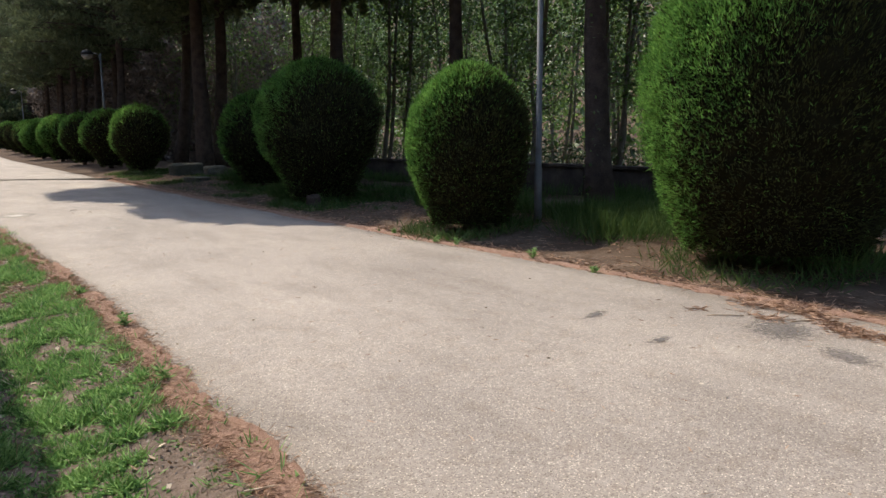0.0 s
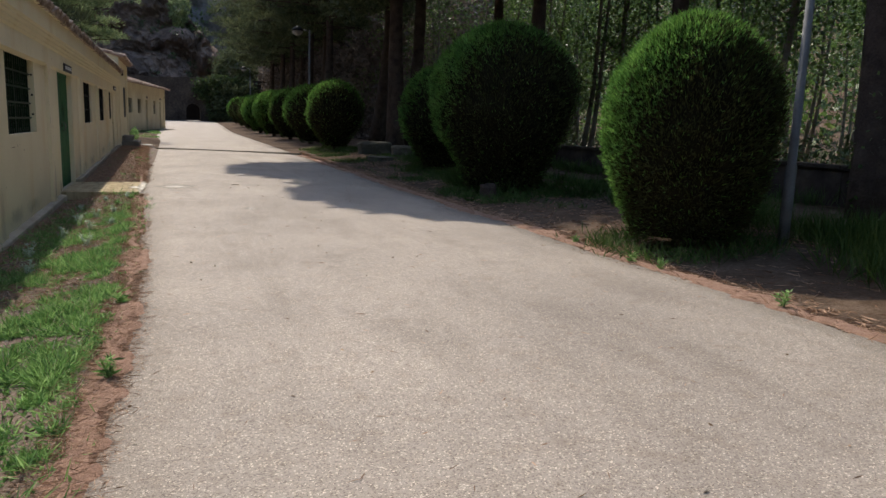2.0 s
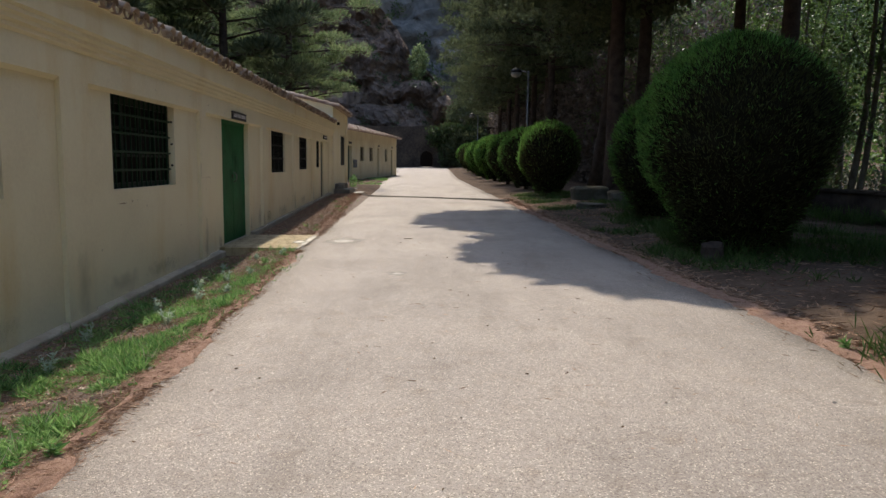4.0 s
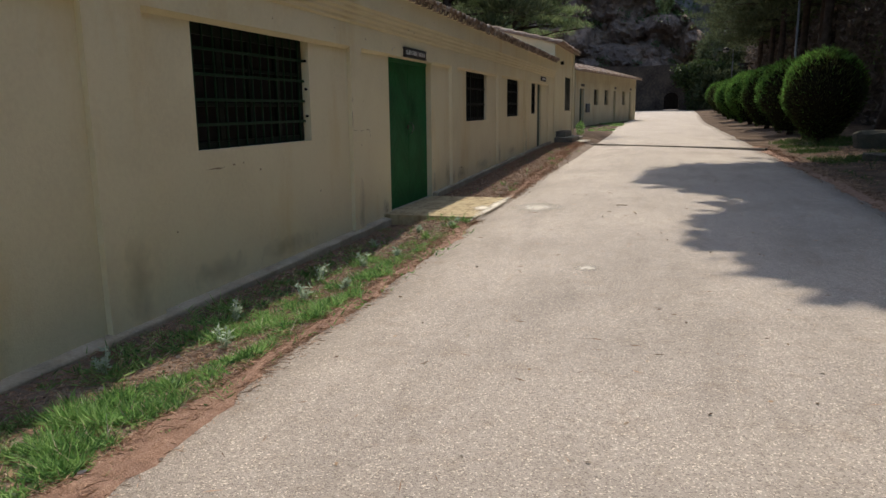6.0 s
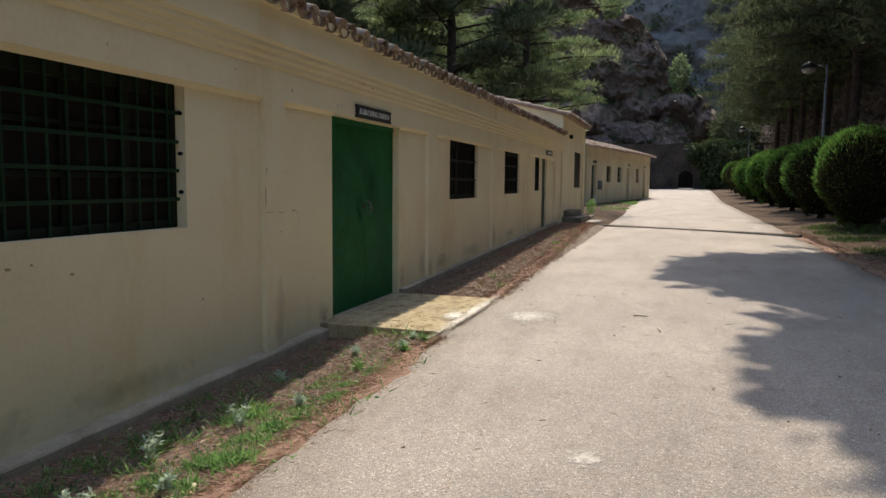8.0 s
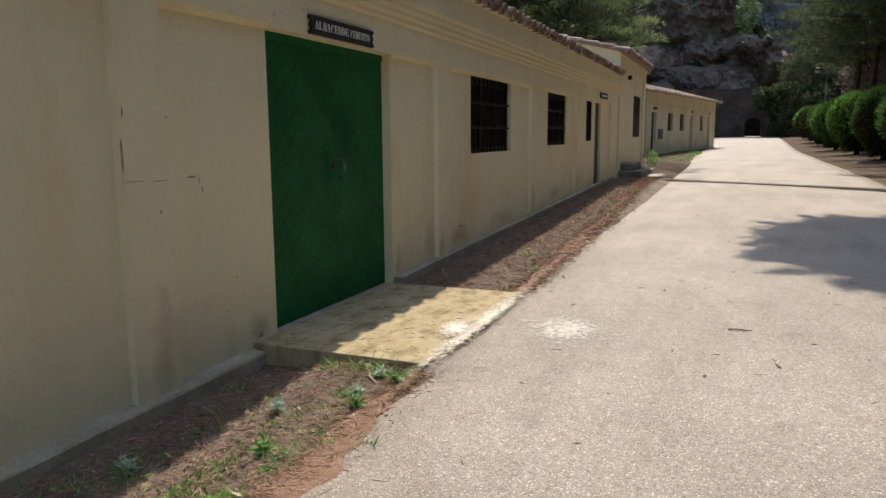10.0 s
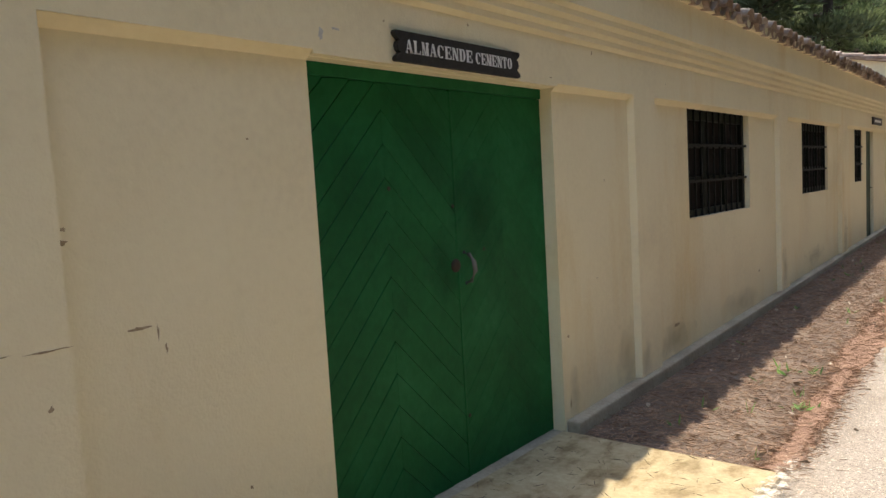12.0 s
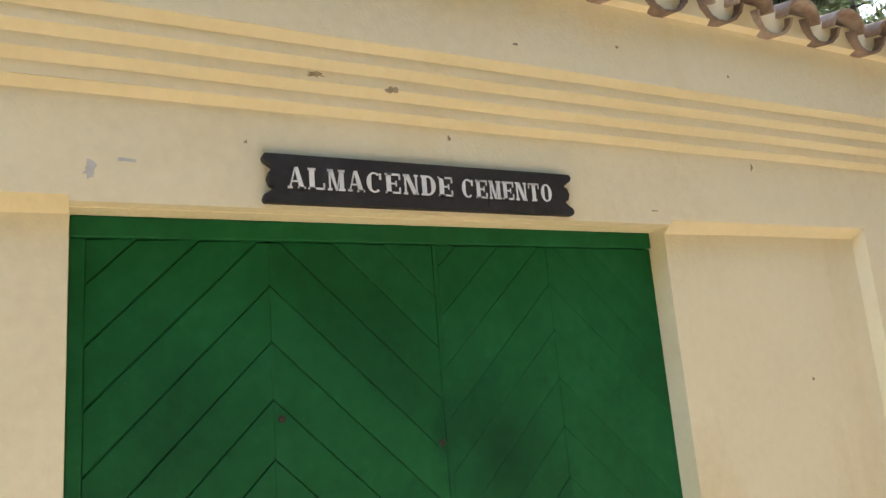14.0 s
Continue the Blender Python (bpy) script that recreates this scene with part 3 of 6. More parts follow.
M["chip"] = material("chip", [(0.26, 0.19, 0.11), (0.42, 0.33, 0.21)], 20, 80, 0.9, 0.3, 80)
MARKS = [(14.7, 1.27, 0.02, 0.24), (14.72, 1.5, 0.012, 0.07), (14.78, 1.152, 0.16, 0.008), (14.95, 1.145, 0.14, 0.007), (15.24, 1.15, 0.09, 0.012), (15.3, 1.125, 0.008, 0.05), (15.325, 1.07, 0.012, 0.035), (15.02, 1.48, 0.02, 0.015), (15.03, 1.44, 0.04, 0.018), (14.94, 0.98, 0.02, 0.02),
         (17.9, 0.595, 0.022, 0.02), (18.45, 1.52, 0.016, 0.016), (17.9, 0.18, 0.015, 0.09), (15.82, 0.07, 0.05, 0.04), (12.05, 0.93, 0.3, 0.014), (12.3, 0.945, 0.05, 0.02), (12.45, 0.95, 0.03, 0.015), (12.72, 0.87, 0.04, 0.02),
         (18.3, 0.9, 0.012, 0.012), (19.6, 0.35, 0.1, 0.03), (11.5, 0.5, 0.02, 0.02), (13.9, 0.55, 0.025, 0.02), (8.2, 0.7, 0.05, 0.02), (21.8, 0.5, 0.06, 0.03), (15.6, 0.5, 0.015, 0.02), (15.7, 1.75, 0.012, 0.012), (15.5, 0.3, 0.03, 0.012)]
for i, (y, z, w, h) in enumerate(MARKS):
    proud = any(a - 0.02 < y < b + 0.02 for a, b in PILASTERS)
    chip(y, z, w, h, (FRONT if proud else PANEL) + 0.001, M["chip"], i)
for i, (y, z, w, h) in enumerate([(16.99, 2.31, 0.014, 0.02), (18.25, 2.305, 0.016, 0.03), (16.04, 2.15, 0.03, 0.045), (16.12, 2.18, 0.06, 0.012), (15.15, 2.2, 0.03, 0.03), (16.4, 2.25, 0.012, 0.012), (17.75, 2.12, 0.03, 0.006), (19.4, 2.2, 0.012, 0.012), (13.0, 2.2, 0.012, 0.04), (14.3, 2.25, 0.012, 0.02)]):
    chip(y, z, w, h, FRONT + 0.001, M["pale_cement"] if 2 <= i < 4 else M["chip"], i + 40)
for i, (y, z, w, h, k) in enumerate([(16.59, 2.54, 0.1, 0.014, 3), (16.58, 2.44, 0.05, 0.02, 2), (16.8, 2.42, 0.04, 0.025, 2), (16.02, 2.47, 0.012, 0.012, 2), (17.6, 2.65, 0.015, 0.015, 4), (16.2, 2.68, 0.02, 0.012, 4), (18.1, 2.61, 0.012, 0.012, 4), (17.2, 2.6, 0.03, 0.01, 4)]):
    chip(y, z, w, h, FRONT + 0.022 * k + 0.001, M["chip"], i + 60)

# the roof: a deck with barrel tiles; the eave row and three rows above are tiles of their own
PITCH = 0.25


def barrel(length, r0, r1, up=True):
    """Half-round clay tile along -x (down the slope), thick at the edges."""
    segs = 7
    bm = bmesh.new()
    rows = []
    for x, r in ((0, r0), (-length, r1)):
        for t in (0.0, -0.014):
            row = []
            for k in range(segs + 1):
                a = math.pi * k / segs
                s = 1 if up else -1
                row.append(bm.verts.new((x, math.cos(a) * (r + t), s * math.sin(a) * (r + t) * 0.85)))
            rows.append(row)
    o0, i0, o1, i1 = rows
    for k in range(segs):
        bm.faces.new((o0[k], o0[k + 1], o1[k + 1], o1[k])).smooth = True
        bm.faces.new((i0[k], i1[k], i1[k + 1], i0[k + 1])).smooth = True
        bm.faces.new((o0[k], i0[k], i0[k + 1], o0[k + 1]))
        bm.faces.new((o1[k], o1[k + 1], i1[k + 1], i1[k]))
    for k in (0, segs):
        bm.faces.new((o0[k], o1[k], i1[k], i0[k]))
    bmesh.ops.recalc_face_normals(bm, faces=bm.faces)
    me = bpy.data.meshes.new("tile")
    bm.to_mesh(me)
    bm.free()
    me.materials.append(M["tile"])
    return me


slope = math.atan(PITCH)
EAVE_X, EAVE_Z = -0.045, 2.755
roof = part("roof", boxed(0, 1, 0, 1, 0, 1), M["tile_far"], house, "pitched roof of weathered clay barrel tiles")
bm = bmesh.new()
vs = [bm.verts.new(c) for c in ((EAVE_X - 0.26, Y0 - 0.1, EAVE_Z + 0.17), (EAVE_X - 0.26, Y1, EAVE_Z + 0.17), (-3.85, Y1, EAVE_Z + 0.17 + 3.7 * PITCH), (-3.85, Y0 - 0.1, EAVE_Z + 0.17 + 3.7 * PITCH), (-7.4, Y1, EAVE_Z + 0.2), (-7.4, Y0 - 0.1, EAVE_Z + 0.2))]
bm.faces.new((vs[0], vs[1], vs[2], vs[3]))
bm.faces.new((vs[3], vs[2], vs[4], vs[5]))
bmesh.ops.solidify(bm, geom=bm.faces[:], thickness=0.03)
bm.to_mesh(roof.data)
bm.free()
part("eave_mortar", boxed(-0.3, -0.088, Y0, Y1, 2.8, 2.895), M["plaster"], house, "rough mortar under the eave tiles")
cover, pan = barrel(0.44, 0.1, 0.085), barrel(0.44, 0.1, 0.11, False)
STEP = 0.268


def lay_tile(me, y, row, dz):
    ob = new("tile", me)
    ob.parent = roof
    x = EAVE_X + random.uniform(-0.02, 0.02) - row * 0.36 * math.cos(slope)
    ob.matrix_basis = pose(x, y + random.uniform(-0.008, 0.008), EAVE_Z + 0.05 + dz + row * 0.36 * math.sin(slope) + random.uniform(-0.006, 0.006), random.uniform(-3, 3), math.degrees(slope) + random.uniform(-1.5, 1.5), random.uniform(-2, 2))


n_tiles = int((Y1 - 6.0) / STEP)
for i in range(n_tiles):
    y = 6.0 + i * STEP
    lay_tile(pan, y, 0, 0.06)
    lay_tile(cover, y + STEP / 2, 0, 0.045)
for row in (1,):
    for i in range(n_tiles - 18):
        lay_tile(cover, 10.0 + (i + 0.5) * STEP, row, 0.045)


# ---- the taller building beyond it ----
tall = thing("gabled_building", Matrix.Identity(4), "taller cream building with tiled roof beside the storage building", "building")
TY0, TY1 = 30.78, 36.4
tw = (33.85, 35.5, 1.28, 2.5)
ys, zs = [TY0, tw[0], tw[1], TY1], [-0.3, tw[2], tw[3], 3.432]
part("wall", cell_wall(ys, zs, lambda y, z: not in_rect(y, z, tw), BACK, PANEL + 0.02), M["plaster"], tall)
part("corner_pier", boxed(PANEL + 0.017, PANEL + 0.075, TY0, TY0 + 0.5, -0.3, 3.4, 0.01), M["plaster"], tall)
part("corner_pier", boxed(PANEL + 0.017, PANEL + 0.06, TY1 - 0.5, TY1, -0.3, 3.4, 0.01), M["plaster"], tall)


def gable(y, t, x0, x1, ridge_x, z_eave, z_ridge):
    bm = bmesh.new()
    pts = [(x1, -0.3), (x1, z_eave), (ridge_x, z_ridge), (x0, z_eave), (x0, -0.3)]
    a = [bm.verts.new((x, y, z)) for x, z in pts]
    b = [bm.verts.new((x, y + t, z)) for x, z in pts]
    bm.faces.new(a)
    bm.faces.new(b[::-1])
    for k in range(5):
        bm.faces.new((a[k], b[k], b[(k + 1) % 5], a[(k + 1) % 5]))
    bmesh.ops.recalc_face_normals(bm, faces=bm.faces)
    return bm


RX = -3.6
part("gable_wall", gable(TY0 + 0.002, 0.25, -7.0, PANEL + 0.016, RX, 3.43, 4.235), M["plaster"], tall, "plain plaster gable wall")
part("gable_wall", gable(TY1 - 0.252, 0.25, -7.0, PANEL + 0.016, RX, 3.43, 4.235), M["plaster"], tall)
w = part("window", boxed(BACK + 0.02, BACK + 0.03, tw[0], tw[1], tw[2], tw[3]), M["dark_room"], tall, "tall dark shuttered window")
for y in (tw[0] + 0.02, (tw[0] + tw[1]) / 2 + 0.01):
    sh = part("shutter", boxed(PANEL - 0.04, PANEL, y, y + 0.79, tw[2] + 0.02, tw[3] - 0.02, 0.005), M["green_dark"], w)
    for k in range(14):
        z = tw[2] + 0.1 + k * 0.075
        part("slat", boxed(PANEL - 0.001, PANEL + 0.011, y + 0.06, y + 0.73, z, z + 0.05, 0.003), M["green_dark"], sh)
part("vent_pipe", tube(bmesh.new(), [(PANEL, 32.6, 2.9), (PANEL + 0.12, 32.6, 2.9)], [0.06, 0.06], 10), M["iron"], tall)


def tiled_slope(x_e, z_e, x_r, z_r, y0, y1, step, deck=0.06):
    """A deck with joined courses of half-round tiles running down the slope."""
    verts, faces = [], []
    d = Vector((x_e - x_r, 0, z_e - z_r))
    up = Vector((-(z_e - z_r), 0, x_e - x_r)).normalized()
    if up.z < 0:
        up = -up
    courses = max(2, int(d.length / 0.38))
    n = int((y1 - y0) / step)
    for i in range(n):
        yc = y0 + (i + 0.5) * step
        for c in range(courses):
            p0 = Vector((x_r, yc, z_r)) + d * (c / courses)
            p1 = Vector((x_r, yc, z_r)) + d * ((c + 1.12) / courses)
            j = random.uniform(-0.012, 0.012)
            k0 = len(verts)
            for p, r, lift in ((p0, 0.36, 0.0), (p1, 0.45, 0.025)):
                for k in range(6):
                    a = math.pi * k / 5
                    verts.append(p + Vector((0, math.cos(a) * step * r + j, 0)) + up * (math.sin(a) * step * r * 0.8 + lift))
            for k in range(5):
                faces.append((k0 + k, k0 + k + 1, k0 + 7 + k, k0 + 6 + k))
    k0 = len(verts)
    for y in (y0, y1):
        for p in (Vector((x_r, y, z_r)), Vector((x_e, y, z_e))):
            verts += [p, p - up * deck]
    a = [k0 + i for i in range(8)]
    faces += [(a[0], a[2], a[6], a[4]), (a[1], a[5], a[7], a[3]), (a[2], a[3], a[7], a[6]), (a[0], a[1], a[3], a[2]), (a[4], a[6], a[7], a[5])]
    return mesh_from("roof", verts, faces, M["tile_far"])


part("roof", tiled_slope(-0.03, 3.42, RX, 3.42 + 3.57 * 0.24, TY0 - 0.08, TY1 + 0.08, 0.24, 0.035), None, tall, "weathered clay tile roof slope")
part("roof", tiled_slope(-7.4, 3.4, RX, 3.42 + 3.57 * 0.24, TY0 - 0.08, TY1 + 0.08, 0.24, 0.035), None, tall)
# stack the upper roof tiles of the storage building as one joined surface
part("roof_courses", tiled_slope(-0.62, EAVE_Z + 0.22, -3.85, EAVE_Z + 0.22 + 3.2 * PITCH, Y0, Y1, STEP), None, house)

steps = thing("stone_steps", Matrix.Identity(4), "low worn stone steps against the building", "steps")
part("step", boxed(-0.2, 0.4, 30.9, 33.0, 0.0, 0.44, 0.03), M["step_stone"], steps)
part("step", boxed(-0.2, 0.15, 31.3, 32.8, 0.43, 0.62, 0.03), M["step_stone"], steps)
slab2 = tagged(new("stone_slab", mesh_from("stone_slab", [], [], M["step_stone"])), "flat stone slab on the verge", "slab")
bm = boxed(-0.2, 0.32, 33.7, 35.3, 0.0, 0.34, 0.03)
bm.to_mesh(slab2.data)
bm.free()

# ---- the far building, turned towards the road ----
FAR_L = 17.3
far_house = thing("row_building", pose(-1.95, 52.0, 0.15, 0, 0, -9.79), "low cream row building with doors and tiled roof", "building")
FAR_DOORS = [(1.09, 2.09), (9.88, 10.6), (15.06, 15.75)]
FAR_WINDOWS = [(4.49, 5.6), (7.28, 8.39), (12.73, 13.68)]
holes3 = [(a, b, -0.2, 2.42) for a, b in FAR_DOORS] + [(a, b, 1.42, 2.43) for a, b in FAR_WINDOWS]
ys = sorted({0.0, FAR_L} | {h[0] for h in holes3} | {h[1] for h in holes3})
part("wall", cell_wall(ys, [-0.4, -0.2, 1.42, 2.42, 2.43, 3.5], lambda y, z: not any(in_rect(y, z, h) for h in holes3), -0.3, 0.0), M["plaster_far"], far_house)
part("wall_band", boxed(-0.003, 0.05, 0, FAR_L, 2.85, 3.45, 0.01), M["plaster_far"], far_house)
part("corner_pier", boxed(-0.003, 0.045, 0, 0.5, -0.3, 2.75, 0.01), M["plaster_far"], far_house)
part("corner_pier", boxed(-0.003, 0.045, FAR_L - 0.5, FAR_L, -0.3, 2.75, 0.01), M["plaster_far"], far_house)
part("gable_wall", gable(0, 0.25, -6.6, -0.302, -3.4, 3.45, 4.35), M["plaster_far"], far_house)
part("gable_wall", gable(FAR_L - 0.25, 0.25, -6.6, -0.302, -3.4, 3.45, 4.35), M["plaster_far"], far_house)
for a, b in FAR_DOORS:
    dd = part("door", boxed(-0.22, -0.17, a, b, -0.2, 2.42, 0.005), M["wood_door"], far_house, "closed dull green door")
    part("door_handle", boxed(-0.17, -0.14, b - 0.14, b - 0.1, 0.95, 1.05, 0.005), M["iron"], dd)
    part("name_plate", boxed(0.0, 0.02, a + 0.25, b - 0.2 if b - a > 1 else b, 2.55, 2.7, 0.004), M["sign_wood"], far_house)
for a, b in FAR_WINDOWS:
    ww = part("window", boxed(-0.22, -0.2, a, b, 1.42, 2.43), M["dark_room"], far_house, "dark barred window")
    for k in range(5):
        y = a + (b - a) * (k + 0.5) / 5
        part("grille_bar", boxed(-0.1, -0.085, y - 0.01, y + 0.01, 1.42, 2.43), M["iron"], ww)
    part("grille_rail", boxed(-0.085, -0.075, a, b, 1.9, 1.925), M["iron"], ww)
part("meter_box", boxed(0, 0.1, 2.47, 3.2, 0.95, 1.5, 0.01), M["metal_grey"], far_house)
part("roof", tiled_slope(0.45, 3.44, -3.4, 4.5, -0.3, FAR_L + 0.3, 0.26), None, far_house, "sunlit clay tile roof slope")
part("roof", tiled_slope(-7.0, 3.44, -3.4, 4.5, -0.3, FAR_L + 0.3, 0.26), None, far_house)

# ---- paving around the door, drain, patches ----
bm = boxed(PANEL - 0.002, 0.97, 15.72, 17.8, -0.12, 0.04, 0.008)
door_slab = tagged(new("door_slab", bpy.data.meshes.new("door_slab")), "yellowish cement slab before the green door", "slab", kind="structure")
bm.to_mesh(door_slab.data)
bm.free()
door_slab.data.materials.append(M["slab"])


def stain_material(name, colours, cut, scale=20, wide=0.25, most=1.0):
    """Worn cement skin that breaks up into the surface below towards its rim."""
    m = material(name, colours, 4, 40, 0.9, 0.4, 70)
    n, l = m.node_tree.nodes, m.node_tree.links
    out, bsdf = n["Material Output"], n["Principled BSDF"]
    co = n.new("ShaderNodeTexCoord")
    ln = n.new("ShaderNodeVectorMath")
    ln.operation = "LENGTH"
    l.new(co.outputs["Object"], ln.inputs[0])
    nz = n.new("ShaderNodeTexNoise")
    nz.inputs["Scale"].default_value, nz.inputs["Detail"].default_value, nz.inputs["Roughness"].default_value = scale, 8, 0.75
    geo = n.new("ShaderNodeNewGeometry")
    l.new(geo.outputs["Position"], nz.inputs["Vector"])
    ma = n.new("ShaderNodeMath")
    ma.operation = "MULTIPLY_ADD"
    ma.inputs[1].default_value = -0.42
    l.new(ln.outputs["Value"], ma.inputs[0])
    l.new(nz.outputs[0], ma.inputs[2])
    rp = n.new("ShaderNodeValToRGB")
    rp.color_ramp.elements[0].position, rp.color_ramp.elements[1].position = cut + 0.05, cut + 0.05 + wide
    rp.color_ramp.elements[1].color = (most, most, most, 1)
    l.new(ma.outputs[0], rp.inputs[0])
    tr = n.new("ShaderNodeBsdfTransparent")
    mx = n.new("ShaderNodeMixShader")
    l.new(rp.outputs[0], mx.inputs[0])
    l.new(tr.outputs[0], mx.inputs[1])
    l.new(bsdf.outputs[0], mx.inputs[2])
    l.new(mx.outputs[0], out.inputs[0])
    return m


M["cement_stain"] = stain_material("cement_stain", [(0.4, 0.37, 0.31), (0.56, 0.52, 0.45)], 0.15)
M["white_spill"] = stain_material("white_spill", [(0.48, 0.44, 0.36), (0.66, 0.62, 0.53)], 0.1)
M["dark_stain"] = stain_material("dark_stain", [(0.1, 0.09, 0.08), (0.19, 0.165, 0.145)], 0.2)


def road_top(x, y):
    f = (x - edge_left(y)) / (edge_right(y) - edge_left(y))
    return road_z(y) + 0.025 + 0.03 * max(0.0, 1 - (2 * f - 1) ** 2)


def patch(name, cx, cy, rx, ry, mat, label, z=None, turn=0):
    """A thin uneven skin on the ground, as a disc of rings that follows the surface."""
    m = pose(cx, cy, road_top(cx, cy) if z is None else z, 0, 0, turn) @ Matrix.Diagonal((rx, ry, 1, 1))
    verts, faces = [(0, 0, 0.005)], []
    n = 24
    for j in (1, 2, 3):
        for k in range(n):
            a = 2 * math.pi * k / n
            p = m @ Vector((math.cos(a) * j / 3, math.sin(a) * j / 3, 0))
            dz = (road_top(p.x, p.y) if z is None else z) - m.translation.z
            verts.append((math.cos(a) * j / 3, math.sin(a) * j / 3, 0.005 + dz))
    for k in range(n):
        faces.append((0, 1 + k, 1 + (k + 1) % n))
        for j in (0, 1):
            faces.append((1 + j * n + k, 1 + (j + 1) * n + k, 1 + (j + 1) * n + (k + 1) % n, 1 + j * n + (k + 1) % n))
    ob = tagged(new(name, mesh_from(name, verts, faces, mat)), label, "patch", kind="structure")
    ob.matrix_world = m
    return ob


patch("cement_patch", 1.58, 16.78, 0.52, 0.66, M["cement_stain"], "pale cement stain on the asphalt")
patch("cement_patch", 0.985, 16.72, 0.1, 1.55, M["white_spill"], "white cement rim along the slab", 0.048)
patch("cement_patch", 0.88, 16.5, 0.16, 0.34, M["white_spill"], "white cement spill on the slab edge", 0.05)
patch("cement_patch", 2.62, 13.0, 0.16, 0.18, M["cement_stain"], "small pale cement stain on the road")
patch("cement_patch", 0.6, 32.4, 0.36, 1.3, M["white_spill"], "pale cement spill before the stone steps", land(0.5, 32.4) + 0.02)
patch("tar_patch", 4.35, 3.75, 0.35, 0.12, M["dark_stain"], "dark worn spot in the asphalt", None, 20)
patch("tar_patch", 4.15, 2.95, 0.25, 0.1, M["dark_stain"], "dark worn spot in the asphalt", None, 10)
patch("tar_patch", 5.15, 2.6, 0.7, 0.45, M["dark_stain"], "dirty worn asphalt near the road edge", None, 30)
patch("tar_patch", 4.8, 1.95, 0.4, 0.25, M["dark_stain"], "dirty worn asphalt near the road edge", None, 60)

drain = thing("drain_channel", Matrix.Identity(4), "dark iron drain channel across the road", "drain")
DA, DB = Vector((0.9, 32.2, 0)), Vector((6.1, 29.8, 0))
dv = (DB - DA).normalized()
dn = Vector((-dv.y, dv.x, 0))
for off, wd, zz, mt in ((0.0, 0.09, 0.055, "iron"), (0.13, 0.03, 0.062, "concrete"), (-0.13, 0.03, 0.062, "concrete")):
    bm = bmesh.new()
    L = (DB - DA).length
    box(bm, 0, L, off - wd, off + wd, 0.0, zz + 0.02)
    bm.transform(Matrix.Translation((DA.x, DA.y, road_z(31))) @ Matrix.Rotation(math.atan2(dv.y, dv.x), 4, "Z"))
    part("grating" if mt == "iron" else "edging", bm, M[mt], drain)
side = sheet("side_road", list(np.linspace(-14, 2.2, 12)), list(np.linspace(75, 99, 12)), lambda x, y: road_z(y) + 0.012, M["asphalt"])
tagged(new("side_road", side), "sunlit asphalt forecourt behind the row building", "road", kind="structure")

# ---- the sign ----
sign = thing("sign", pose(-0.212, 16.435, 2.085), "dark wooden name board with white stencilled letters over the door", "sign")


def sign_board(w, h, t):
    """A board whose ends are cut into scrolls."""
    pts = [(0.0, h), (w, h)]
    end = [(0.006, 1.0), (0.0, 0.93), (0.004, 0.84), (0.02, 0.76), (0.03, 0.69), (0.018, 0.64), (0.012, 0.5), (0.018, 0.36), (0.03, 0.31), (0.02, 0.24), (0.004, 0.16), (0.0, 0.07), (0.006, 0.0)]
    right = [(w - a, b * h) for a, b in end]
    left = [(a, b * h) for a, b in reversed(end)]
    bm = bmesh.new()
    loop = right + left
    back = [bm.verts.new((0.0, y, z)) for y, z in loop]
    front = [bm.verts.new((t, y, z)) for y, z in loop]
    bm.faces.new(front)
    n = len(loop)
    for k in range(n):
        bm.faces.new((back[k], back[(k + 1) % n], front[(k + 1) % n], front[k]))
    bmesh.ops.recalc_face_normals(bm, faces=bm.faces)
    return bm


part("board", sign_board(0.96, 0.13, 0.025), M["sign_wood"], sign)


